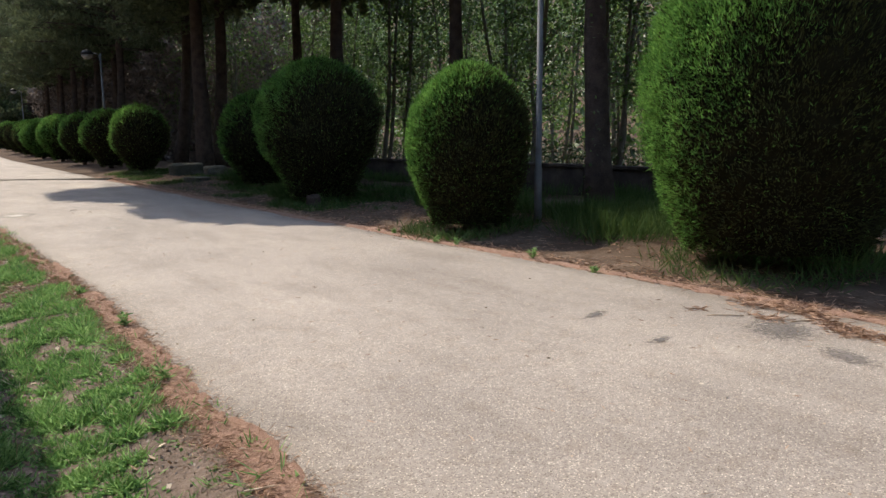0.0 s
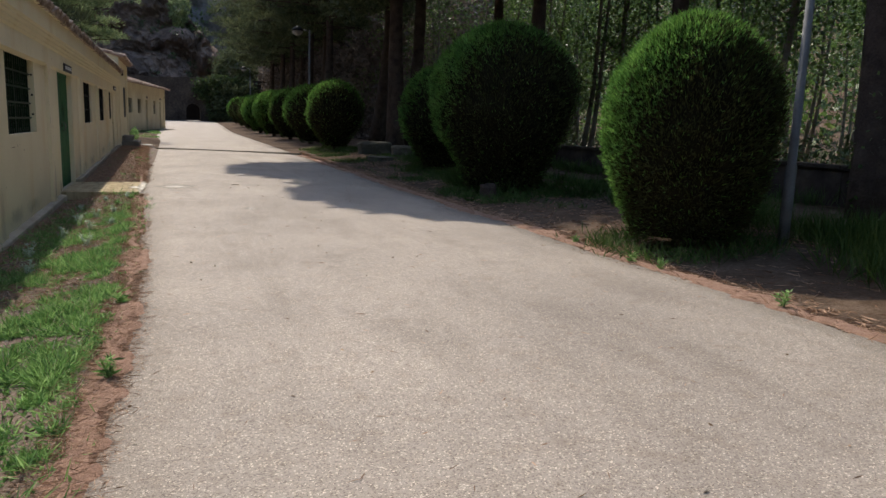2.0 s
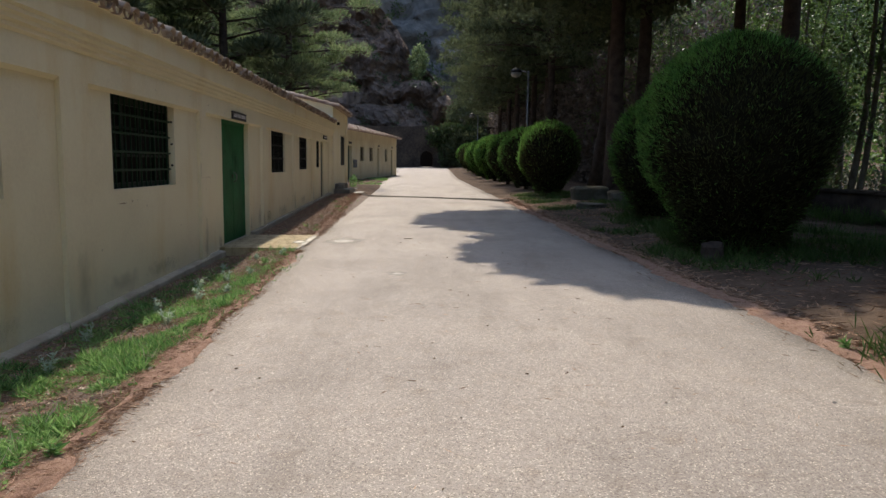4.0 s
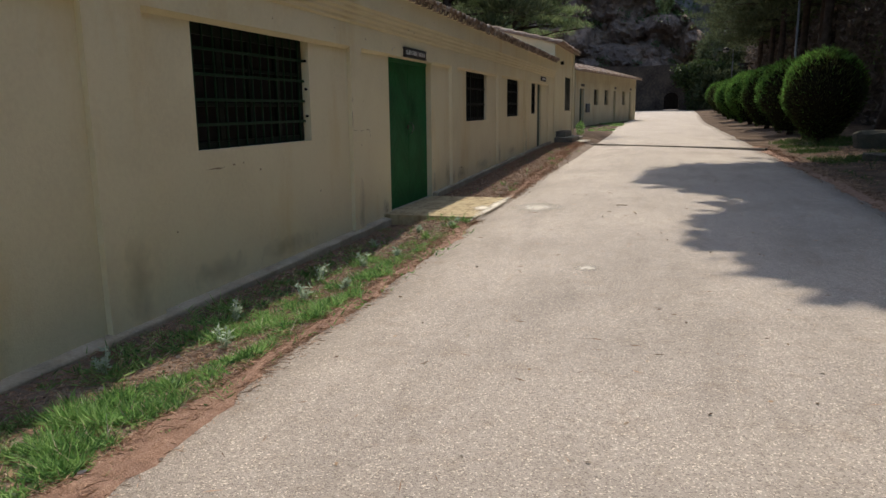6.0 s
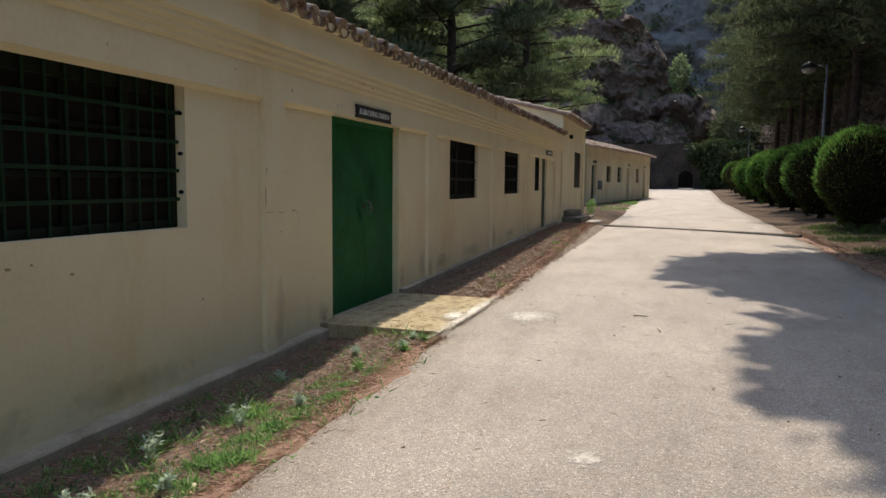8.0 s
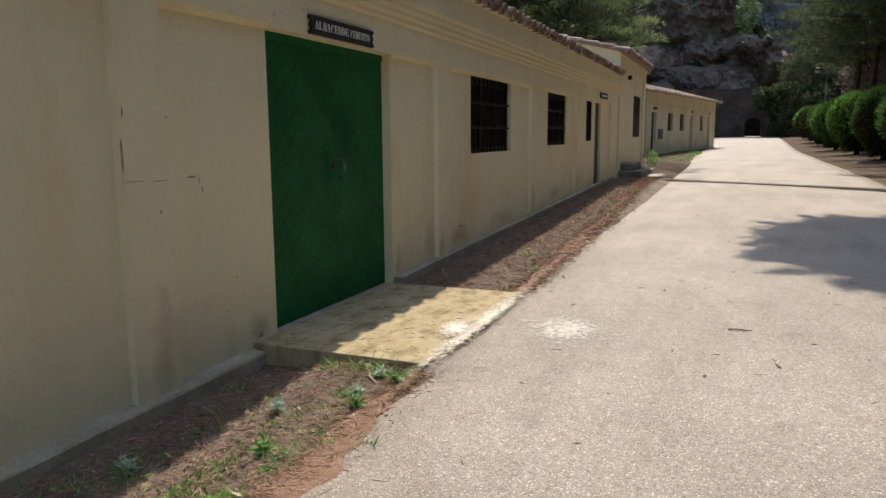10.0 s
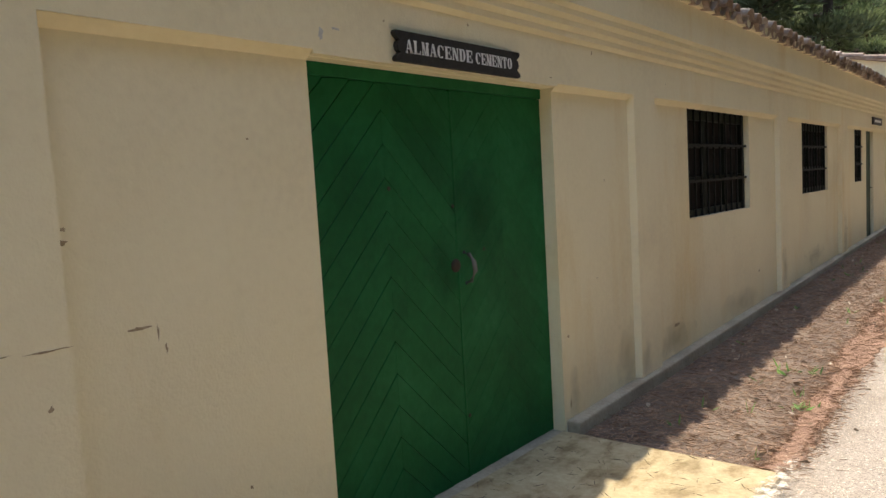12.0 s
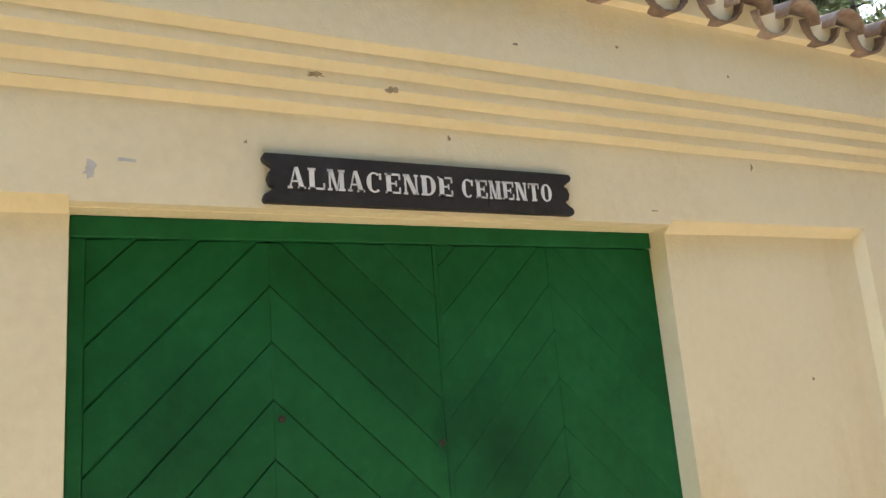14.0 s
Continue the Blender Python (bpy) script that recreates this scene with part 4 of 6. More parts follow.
def letter_mesh(ch, w, h):
    """A capital with thick stems, hairlines and slab serifs, in the (y, z) plane."""
    bm = bmesh.new()
    T, t = 0.30 * w, 0.10 * w
    sv = 0.10 * h

    def quad(*pts):
        f = [bm.verts.new((0.0022, y, z)) for y, z in pts]
        b = [bm.verts.new((0.0, y, z)) for y, z in pts]
        bm.faces.new(f)
        for k in range(4):
            bm.faces.new((f[k], b[k], b[(k + 1) % 4], f[(k + 1) % 4]))

    def bar(y0, y1, z0, z1):
        quad((y0, z0), (y1, z0), (y1, z1), (y0, z1))

    def stem(y, thick):
        bar(y, y + thick, sv * 0.7, h - sv * 0.7)
        for z in (0, h - sv):
            bar(y - 0.08 * w, y + thick + 0.08 * w, z, z + sv)

    def bowl(cy, ry, thick, a0, a1):
        n = 14
        for k in range(n):
            p = [a0 + (a1 - a0) * (k + d) / n for d in (0, 1)]
            pts = []
            for a in p:
                g = abs(math.cos(a))
                inner = 1 - (t * 0.7 + (thick - t * 0.7) * g) / ry
                pts.append(((cy + ry * math.cos(a), h / 2 + h / 2 * math.sin(a)), (cy + ry * inner * math.cos(a), h / 2 + (h / 2 - sv * 0.8) * math.sin(a))))
            quad(pts[0][0], pts[1][0], pts[1][1], pts[0][1])

    if ch in "LEDN":
        stem(0.08 * w, t * 1.2 if ch == "N" else T)
    if ch in "LE":
        bar(0.1 * w, w, 0, sv)
        bar(w - t, w, 0, h * 0.32)
    if ch == "E":
        bar(0.1 * w, w, h - sv, h)
        bar(w - t, w, h * 0.7, h)
        bar(0.3 * w, 0.75 * w, h * 0.46, h * 0.54)
        bar(0.68 * w, 0.76 * w, h * 0.36, h * 0.64)
    if ch == "N":
        quad((0.1 * w, h), (0.38 * w, h), (0.92 * w, 0), (0.64 * w, 0))
        stem(0.82 * w, t * 1.1)
    if ch == "D":
        bowl(0.45 * w, 0.55 * w, T, -math.pi / 2, math.pi / 2)
    if ch == "O":
        bowl(0.5 * w, 0.5 * w, T, 0, 2 * math.pi)
    if ch == "C":
        bowl(0.5 * w, 0.5 * w, T, 0.28 * math.pi, 1.72 * math.pi)
        bar(0.82 * w, 0.95 * w, h * 0.64, h * 0.95)
    if ch == "A":
        quad((0.4 * w, h), (0.62 * w, h), (0.98 * w, 0), (0.68 * w, 0))
        quad((0.42 * w, h), (0.5 * w, h), (0.16 * w, 0), (0.08 * w, 0))
        bar(0.26 * w, 0.72 * w, h * 0.3, h * 0.38)
        bar(0.0, 0.28 * w, 0, sv)
        bar(0.58 * w, 1.05 * w, 0, sv)
    if ch == "M":
        stem(0.06 * w, t)
        stem(0.7 * w, T * 0.85)
        quad((0.04 * w, h), (0.3 * w, h), (0.58 * w, 0), (0.46 * w, 0))
        quad((0.72 * w, h), (0.8 * w, h), (0.56 * w, 0), (0.5 * w, 0))
    if ch == "T":
        stem(0.5 * w - T / 2, T)
        bar(0.0, w, h - sv, h)
        bar(0, t, h * 0.7, h)
        bar(w - t, w, h * 0.7, h)
    bmesh.ops.recalc_face_normals(bm, faces=bm.faces)
    return bm


def lettering(text, y0, y1, z0, z1, parent):
    step = (y1 - y0) / len(text)
    for i, ch in enumerate(text):
        bm = letter_mesh(ch, step * 0.84, z1 - z0)
        bmesh.ops.translate(bm, verts=bm.verts, vec=(0.025, y0 + i * step + step * 0.05, z0))
        part("letter", bm, M["white_paint"], parent)


board = next(c for c in sign.children if c.name.startswith("board"))
lettering("ALMACENDE", 0.06, 0.545, 0.038, 0.096, board)
lettering("CEMENTO", 0.567, 0.885, 0.038, 0.094, board)
sign2 = thing("sign", pose(-0.212, 28.1, 2.16), "small dark name board over the narrow door", "sign")
part("board", sign_board(0.9, 0.12, 0.025), M["sign_wood"], sign2)
part("lettering", boxed(0.025, 0.028, 0.15, 0.75, 0.04, 0.08), M["white_paint"], sign2)

# ---- the end of the road: masonry wall with an arch, crag and mountain ----
stop = thing("retaining_wall", Matrix.Identity(4), "dark stone retaining wall with an arched opening", "wall")
AX0, AX1, AZ = 3.3, 5.0, 2.3


def arch_wall(x0, x1, y0, y1, z1):
    """Front face outline with an arched notch, extruded."""
    zb = 0.3
    pts = [(x0, zb), (AX0, zb), (AX0, AZ)]
    c, r = (AX0 + AX1) / 2, (AX1 - AX0) / 2
    pts += [(c - r * math.cos(math.pi * k / 10), AZ + r * math.sin(math.pi * k / 10)) for k in range(1, 10)]
    pts += [(AX1, AZ), (AX1, zb), (x1, zb)]
    n = 24
    pts += [(x1 + (x0 - x1) * k / n, z1 + 0.25 * noise.noise(Vector((k * 0.7, 0, 2)))) for k in range(n + 1)]
    bm = bmesh.new()
    a = [bm.verts.new((x, y0, z)) for x, z in pts]
    b = [bm.verts.new((x, y1, z)) for x, z in pts]
    bm.faces.new(a)
    bm.faces.new(b[::-1])
    for k in range(len(pts)):
        bm.faces.new((a[k], b[k], b[(k + 1) % len(pts)], a[(k + 1) % len(pts)]))
    bmesh.ops.recalc_face_normals(bm, faces=bm.faces)
    bmesh.ops.triangulate(bm, faces=bm.faces)
    return bm


part("wall", arch_wall(-22, 30, 100, 102, 6.3), M["masonry"], stop)
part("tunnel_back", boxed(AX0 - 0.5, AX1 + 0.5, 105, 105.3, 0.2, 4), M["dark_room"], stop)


def crag_top(x):
    pts = [(-90, 60), (-30, 48), (-10.5, 34), (-5, 27), (3, 18), (6, 13.5), (11, 9.5), (30, 9), (90, 14)]
    for (a, b), (c, d) in zip(pts, pts[1:]):
        if x <= c:
            return b + (d - b) * (x - a) / (c - a)
    return 14


def rock_face(name, xs, rows, y0, lean, top, rough, label, seed, mat):
    verts = []
    for j in range(rows + 1):
        f = j / rows
        for x in xs:
            h = top(x)
            z = h * f
            q = Vector((x * 0.06, z * 0.09, seed))
            d = noise.fractal(q, 0.8, 2.1, 7) * rough + abs(noise.noise(q * 3.1)) * rough * 0.8 + abs(noise.noise(Vector((x * 0.5, z * 0.22, seed)))) * rough * 0.35 + noise.noise(Vector((x * 0.9, z * 0.9, seed))) * rough * 0.14 + abs(noise.noise(Vector((x * 1.7, z * 1.1, seed + 3)))) * rough * 0.13 + (abs(noise.noise(Vector((x * 0.45, z * 0.14, seed + 8)))) - 0.2) * rough * 0.5
            verts.append((x + noise.noise(q * 2.3 + Vector((9, 0, 0))) * rough * 0.3, y0 + z * lean - d, z + noise.noise(q * 4) * rough * 0.25))
    # ground running back from the brow
    for x in xs:
        verts.append((x, y0 + top(x) * lean + 60, top(x) * 0.8))
    n = len(xs)
    faces = [(j * n + i, j * n + i + 1, (j + 1) * n + i + 1, (j + 1) * n + i) for j in range(rows + 1) for i in range(n - 1)]
    tagged(new(name, mesh_from(name, verts, faces, mat, name == "mountain")), label, "cliff", kind="structure")
    return np.array(verts[:rows * n])


crag_points = rock_face("crag", list(np.linspace(-70, 60, 430)), 150, 114, 0.45, crag_top, 5.0, "dark shaded rocky crag with ledges", 1.0, M["rock"])
mountain_points = rock_face("mountain", list(np.linspace(-230, 230, 200)), 50, 195, 0.5, lambda x: 88 + 14 * noise.noise(Vector((x * 0.02, 3, 0))) - 0.06 * x, 7.0, "steep shaded mountainside behind the crag", 7.0, M["rock_far"])


# ---- foliage ----
def diamonds(p, d, length, width, rng):
    """Leaf quads from points p along directions d."""
    n = len(p)
    d = d / (np.linalg.norm(d, axis=1, keepdims=True) + 1e-9)
    s = np.cross(d, rng.normal(size=(n, 3)))
    s /= np.linalg.norm(s, axis=1, keepdims=True) + 1e-9
    L = (length * rng.uniform(0.6, 1.3, n))[:, None]
    W = (width * rng.uniform(0.7, 1.3, n))[:, None]
    return np.stack([p, p + d * L * 0.45 + s * W / 2, p + d * L, p + d * L * 0.45 - s * W / 2], 1)


def bush_profile(f, foot):
    """Radius share at height share f: a broad foot, widest above the middle, rounded top."""
    if f < 0.55:
        return foot + (1 - foot) * math.sin(math.pi / 2 * min(1, f / 0.5)) ** (1.0 if foot > 0.55 else 1.5)
    return max(0.0, 1 - ((f - 0.55) / 0.45) ** 2.3) ** 0.6


def clipped_bush(x, y, height, radius, seed, n, label, size=0.13, foot=0.6):
    rng = np.random.default_rng(seed)
    z0 = land(x, y)
    b = thing("clipped_bush", pose(x, y, z0), label, "bush", "clipped bushes along the road")
    off = Vector((seed * 3.7, seed * 1.3, 0))

    def radius_at(a, f):
        q = Vector((math.cos(a) * 1.4, math.sin(a) * 1.4, f * 2.4)) + off
        return radius * bush_profile(f, foot) * (1 + 0.09 * noise.noise(q) + 0.06 * noise.noise(q * 3) + 0.06 * noise.noise(q * 7) + 0.05 * noise.noise(q * 15))

    bot = 0.1
    rows, cols = 22, 30
    verts, faces = [], []
    for j in range(rows + 1):
        f = j / rows
        for k in range(cols):
            a = 2 * math.pi * k / cols
            r = radius_at(a, f) * 0.9
            verts.append((r * math.cos(a), r * math.sin(a), bot + (height - bot) * (0.02 + 0.93 * f)))
    for j in range(rows):
        for k in range(cols):
            faces.append((j * cols + k, j * cols + (k + 1) % cols, (j + 1) * cols + (k + 1) % cols, (j + 1) * cols + k))
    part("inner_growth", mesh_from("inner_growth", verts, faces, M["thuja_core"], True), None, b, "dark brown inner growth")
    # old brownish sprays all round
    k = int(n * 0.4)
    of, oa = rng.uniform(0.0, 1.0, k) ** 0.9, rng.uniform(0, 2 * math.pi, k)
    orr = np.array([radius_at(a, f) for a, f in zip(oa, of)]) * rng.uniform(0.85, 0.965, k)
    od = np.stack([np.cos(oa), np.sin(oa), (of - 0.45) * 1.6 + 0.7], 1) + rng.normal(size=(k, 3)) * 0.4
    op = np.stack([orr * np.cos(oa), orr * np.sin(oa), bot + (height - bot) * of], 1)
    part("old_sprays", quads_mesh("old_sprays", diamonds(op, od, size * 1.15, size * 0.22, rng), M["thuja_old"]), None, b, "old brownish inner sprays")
    # fresh growth dense sunwards, thinned elsewhere so dark inner growth mimics shade
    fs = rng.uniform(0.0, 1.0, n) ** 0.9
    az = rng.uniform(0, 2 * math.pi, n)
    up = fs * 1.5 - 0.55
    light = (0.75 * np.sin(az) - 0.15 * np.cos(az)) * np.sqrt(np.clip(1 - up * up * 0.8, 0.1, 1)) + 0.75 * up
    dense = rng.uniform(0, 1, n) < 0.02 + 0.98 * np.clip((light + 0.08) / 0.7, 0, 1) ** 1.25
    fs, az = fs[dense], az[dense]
    n = len(fs)
    rr = np.array([radius_at(a, f) for a, f in zip(az, fs)]) * (0.89 + 0.13 * rng.uniform(0, 1, n))
    p = np.stack([rr * np.cos(az), rr * np.sin(az), bot + (height - bot) * fs], 1)
    outw = np.stack([np.cos(az), np.sin(az), (fs - 0.45) * 1.6], 1)
    d = outw * 0.7 + np.array([0, 0, 0.55]) + rng.normal(size=(n, 3)) * 0.38
    q1 = diamonds(p, d, size * (1 + 1.1 * np.clip((fs - 0.6) / 0.4, 0, 1) * rng.uniform(0, 1, n) ** 2), size * 0.15, rng)
    q2 = diamonds(p, d + rng.normal(size=(n, 3)) * 0.55, size * 0.75, size * 0.13, rng)
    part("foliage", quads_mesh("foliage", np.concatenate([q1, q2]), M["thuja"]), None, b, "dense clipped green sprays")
    bm = tube(bmesh.new(), [(0, 0, -0.1), (0.02, 0.01, 0.25), (0, 0, 0.6)], [0.14, 0.1, 0.08], 8)
    part("trunk", bm, M["bark"], b)
    return b


GREEN = "large rounded clipped evergreen bush beside the road"
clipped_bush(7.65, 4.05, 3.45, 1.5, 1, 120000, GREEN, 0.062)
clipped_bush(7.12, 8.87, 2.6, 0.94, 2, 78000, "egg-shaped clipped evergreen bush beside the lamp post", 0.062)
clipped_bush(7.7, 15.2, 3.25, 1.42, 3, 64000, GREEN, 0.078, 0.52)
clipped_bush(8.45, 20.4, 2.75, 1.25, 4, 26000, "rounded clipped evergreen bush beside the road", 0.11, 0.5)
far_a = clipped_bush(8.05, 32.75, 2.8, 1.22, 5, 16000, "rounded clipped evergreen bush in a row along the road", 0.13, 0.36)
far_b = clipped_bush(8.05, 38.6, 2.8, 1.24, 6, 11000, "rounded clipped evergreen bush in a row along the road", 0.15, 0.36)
for i, y in enumerate((45.0, 52.0, 60.0, 68.5, 77.5, 86.5)):
    x = 8.0 + (0.03 * (y - 60) if y > 60 else 0)
    ob = copy_thing(far_b if i % 2 else far_a, pose(x, y, land(x, y), 0, 0, 70 * i))
    ob.scale = (1.0 + 0.06 * (i % 3), 1.0 + 0.06 * (i % 3), 1.0 + 0.03 * (i % 2))


def pine(m, height, r0, low, reach, seed, n_limb=30, bias=(0, 0), leaf=(0.34, 0.11), per=12, mat="pine", mass=None, label="tall dark pine tree at the wood's edge"):
    """Trunk, bare limbs and a crown of needle tufts that starts at low."""
    rng = np.random.default_rng(seed)
    t = thing("pine_tree", m, label, "tree", "pine trees")
    bend = rng.normal(size=2) * 0.25
    axis = lambda z: np.array([bend[0] * math.sin(z * 0.25), bend[1] * math.sin(z * 0.2), z])
    zs = np.linspace(-0.3, height, 12)
    bm = tube(bmesh.new(), [axis(z) for z in zs], [r0 * (1.25 if i == 0 else 1 - 0.85 * max(0, z) / height) for i, z in enumerate(zs)], 10)
    for v in bm.verts:
        v.co += Vector((noise.noise(v.co * 3), noise.noise(v.co * 3 + Vector((5, 5, 5))), 0)) * r0 * 0.16
    part("trunk", bm, M["bark"], t)
    limbs = bmesh.new()
    P, D = [], []
    for i in range(n_limb):
        f = (i + rng.uniform(0, 1)) / n_limb
        z = low + (height - low) * f
        a = i * 2.4 + rng.uniform(-0.4, 0.4)
        L = reach * (0.72 + 0.5 * math.sin(math.pi * min(1, f * 1.25))) * (1 - 0.5 * f ** 3) * rng.uniform(0.65, 1.1)
        b0 = axis(z)
        dirn = np.array([math.cos(a), math.sin(a), 0.12 + 0.4 * f])
        mid = b0 + dirn * L * 0.55
        end = b0 + dirn * L + np.array([bias[0], bias[1], -0.12 * L])
        tube(limbs, [b0, mid, end], [0.07 * (1.2 - f), 0.045 * (1.2 - f), 0.015], 5)
        for s in range(int(12 + L * 8)):
            g = rng.uniform(0.3, 1.05)
            base = b0 + (end - b0) * g + rng.normal(size=3) * np.array([0.5, 0.5, 0.28]) * (0.4 + 0.2 * L)
            k = per
            dirs = rng.normal(size=(k, 3)) + np.array([0, 0, 0.5]) + dirn * 0.5
            P.append(np.repeat(base[None], k, 0) + rng.normal(size=(k, 3)) * 0.13)
            D.append(dirs)
    if mass:
        # a broad rounded crown, denser than the limbs alone
        cx, cy, cz, rx, ry, rz, count = mass
        v = rng.normal(size=(count, 3))
        v /= np.linalg.norm(v, axis=1, keepdims=True)
        lump = np.array([1 + 0.16 * noise.noise(Vector(a * 2.0) + Vector((seed, 0, 0))) + 0.07 * noise.noise(Vector(a * 7.0)) for a in v]).clip(0, 1.03)[:, None]
        c = v * lump * rng.uniform(0.15, 1, count)[:, None] ** 0.45 * np.array([rx, ry, rz]) + np.array([cx, cy, cz])
        # trimmed along the sun's slope to shape the shadow on the road
        c = c[c[:, 1] - cy > 0.85 * (c[:, 2] - cz) - 3.4 + 1.3 * np.clip(cx - c[:, 0] - 2.7, 0, 9)]
        P.append(np.repeat(c, 3, 0) + rng.normal(size=(len(c) * 3, 3)) * 0.15)
        D.append(rng.normal(size=(len(c) * 3, 3)) + np.array([0, 0, 0.4]))
        for k in range(7):
            e = c[k * 11]
            tube(limbs, [axis(height * 0.62), (axis(height * 0.62) + e) / 2 + np.array([0, 0, 0.5]), e], [0.1, 0.07, 0.02], 5)
    part("branchwork", limbs, M["bark"], t)
    q = diamonds(np.concatenate(P), np.concatenate(D), leaf[0], leaf[1], rng)
    part("crown", quads_mesh("crown", q, M[mat]), None, t, "needle tufts in loose layers")
    return t


def puff_pine(m, height, r0, low, reach, seed, n_limb, mat, label, bias=(0, 0), puffs=5, per=230, leaf=(0.24, 0.036), size=0.8):
    """A pine whose needles sit in rounded cushions along and at the ends of bare limbs."""
    rng = np.random.default_rng(seed)
    t = thing("pine_tree", m, label, "tree", "pine trees")
    bend = rng.normal(size=2) * 0.3
    axis = lambda z: np.array([bend[0] * math.sin(z * 0.25), bend[1] * math.sin(z * 0.2), z])
    zs = np.linspace(-0.3, height, 12)
    bm = tube(bmesh.new(), [axis(z) for z in zs], [r0 * (1.25 if i == 0 else 1 - 0.85 * max(0, z) / height) for i, z in enumerate(zs)], 10)
    for v in bm.verts:
        v.co += Vector((noise.noise(v.co * 3), noise.noise(v.co * 3 + Vector((5, 5, 5))), 0)) * r0 * 0.16
    part("trunk", bm, M["bark"], t)
    limbs = bmesh.new()
    P, D = [], []
    for i in range(n_limb):
        f = (i + rng.uniform(0, 1)) / n_limb
        a = i * 2.4 + rng.uniform(-0.4, 0.4)
        L = reach * (0.7 + 0.5 * math.sin(math.pi * min(1, f * 1.2))) * (1 - 0.62 * f ** 2.5) * rng.uniform(0.6, 1.1)
        b0 = axis(low + (height - low) * f)
        dirn = np.array([math.cos(a), math.sin(a), 0.05 + 0.5 * f])
        mid = b0 + dirn * L * 0.55
        end = b0 + dirn * L + np.array([bias[0], bias[1], -0.06 * L])
        tube(limbs, [b0, mid, end], [0.07 * (1.2 - f), 0.045 * (1.2 - f), 0.015], 5)
        for k in range(puffs):
            g = 1.0 - 0.62 * k / puffs + rng.uniform(-0.06, 0.06)
            c = b0 + (end - b0) * g + rng.normal(size=3) * np.array([0.35, 0.35, 0.15]) * (0.3 + 0.25 * k)
            rad = size * rng.uniform(0.6, 1.15)
            tube(limbs, [b0 + (end - b0) * (g * 0.85), c], [0.018, 0.008], 4)
            v = rng.normal(size=(per, 3))
            v /= np.linalg.norm(v, axis=1, keepdims=True)
            v[:, 2] = np.where(v[:, 2] < -0.35, -v[:, 2], v[:, 2])
            P.append(c + v * np.array([rad, rad, rad * 0.55]) * rng.uniform(0.35, 0.95, per)[:, None])
            D.append(v + np.array([0, 0, 0.45]) + rng.normal(size=(per, 3)) * 0.35)
    part("branchwork", limbs, M["bark"], t)
    part("crown", quads_mesh("crown", diamonds(np.concatenate(P), np.concatenate(D), leaf[0], leaf[1], rng), M[mat]), None, t, "needle cushions at the ends of the limbs")
    return t


def at(x, y, rz=0):
    return pose(x, y, land(x, y), 0, 0, rz)


p1 = pine(at(11.6, 10.1), 14, 0.28, 7.5, 4.2, 11, 40, (1.6, 0), (0.55, 0.3))
p2 = pine(at(9.9, 30.0), 15, 0.36, 7.6, 5.0, 12, 30, (-0.8, 0), (0.5, 0.28), 12, "pine", (-3.75, 0.9, 11.2, 4.5, 4.1, 1.6, 11000))
p4 = pine(at(12.3, 23.3), 15, 0.3, 7.8, 5.0, 14, 30, (-0.8, 0), (0.5, 0.28), 12, "pine", (-5.7, 1.5, 11.2, 4.3, 4.7, 1.6, 11000))
# added pine with an unseen crown, to shade the verge and second bush
p5 = pine(at(13.4, 17.2), 14, 0.28, 7.5, 4.2, 15, 30, (-0.8, 0), (0.5, 0.28), 12, "pine", (-3.9, 1.3, 10.6, 3.0, 4.6, 1.6, 7000))
p3 = pine(at(10.9, 37.0), 16, 0.3, 6.6, 3.7, 13, 38, (-1.5, 0), (0.34, 0.11), 9)
PINES = [(10.9, 31.4, 1), (13.4, 28.0, 0), (12.2, 41, 1), (10.8, 50, 2), (12.4, 58, 2), (11.8, 68, 2), (11.8, 77, 2), (12.2, 91, 2), (16.5, 80, 2), (17, 97, 2), (13.4, 3.0, 0), (13.6, -4.0, 0), (20, 78, 2)]
for i, (x, y, v) in enumerate(PINES):
    copy_thing((p1, p3, p3)[v], at(x, y, 25 * (i % 3) - 25 if v else 11 * (i % 3) - 11))
# closed canopy out of view, added beside and behind road start to dim skylight
c1 = pine(at(11.0, 0.8), 15, 0.28, 6.0, 4.6, 51, 26, (0, 0), (0.7, 0.36), 4, "pine", (-0.6, 0.5, 9.5, 4.2, 4.6, 2.4, 1300))
for x, y, a in ((10.8, -6.5, 60), (11.2, -14, 150), (9.5, -22, 250)):
    copy_thing(c1, at(x, y, a))
SLOPE = "pale green pine tree on the slope behind the buildings"
q1 = puff_pine(at(-4.4, 45.0), 17, 0.26, 5.0, 4.0, 21, 46, "pine_light", SLOPE)
q2 = puff_pine(at(-4.0, 48.0), 9, 0.18, 2.2, 2.9, 22, 34, "pine_light", SLOPE, (0, 0), 4, 150, (0.26, 0.04), 0.6)
for i, (x, y, v) in enumerate([(-12, 39, 0), (-10.5, 52, 0), (-13, 60, 0), (-11, 68, 1), (-16, 46, 0), (-9.8, 76, 1), (-17, 72, 0), (-9.0, 41.5, 1)]):
    copy_thing((q1, q2)[v], at(x, y, 51 * i + 20))
# the closed stand behind the storage building, in pine's darker, shaded needle colour
q3 = puff_pine(at(-9.6, 31.0), 16, 0.28, 2.6, 3.6, 23, 44, "pine", "dark pine tree close behind the storage building", (0, 0), 5, 130, (0.4, 0.09), 0.95)
for i, (x, y) in enumerate([(-6.4, 39.2), (-9.4, 25), (-10.2, 19.5), (-9.3, 13.5), (-9.8, 8), (-13.5, 34), (-13.8, 27), (-14.2, 20), (-9.6, 2), (-13, 12)]):
    copy_thing(q3, at(x, y, 67 * i))
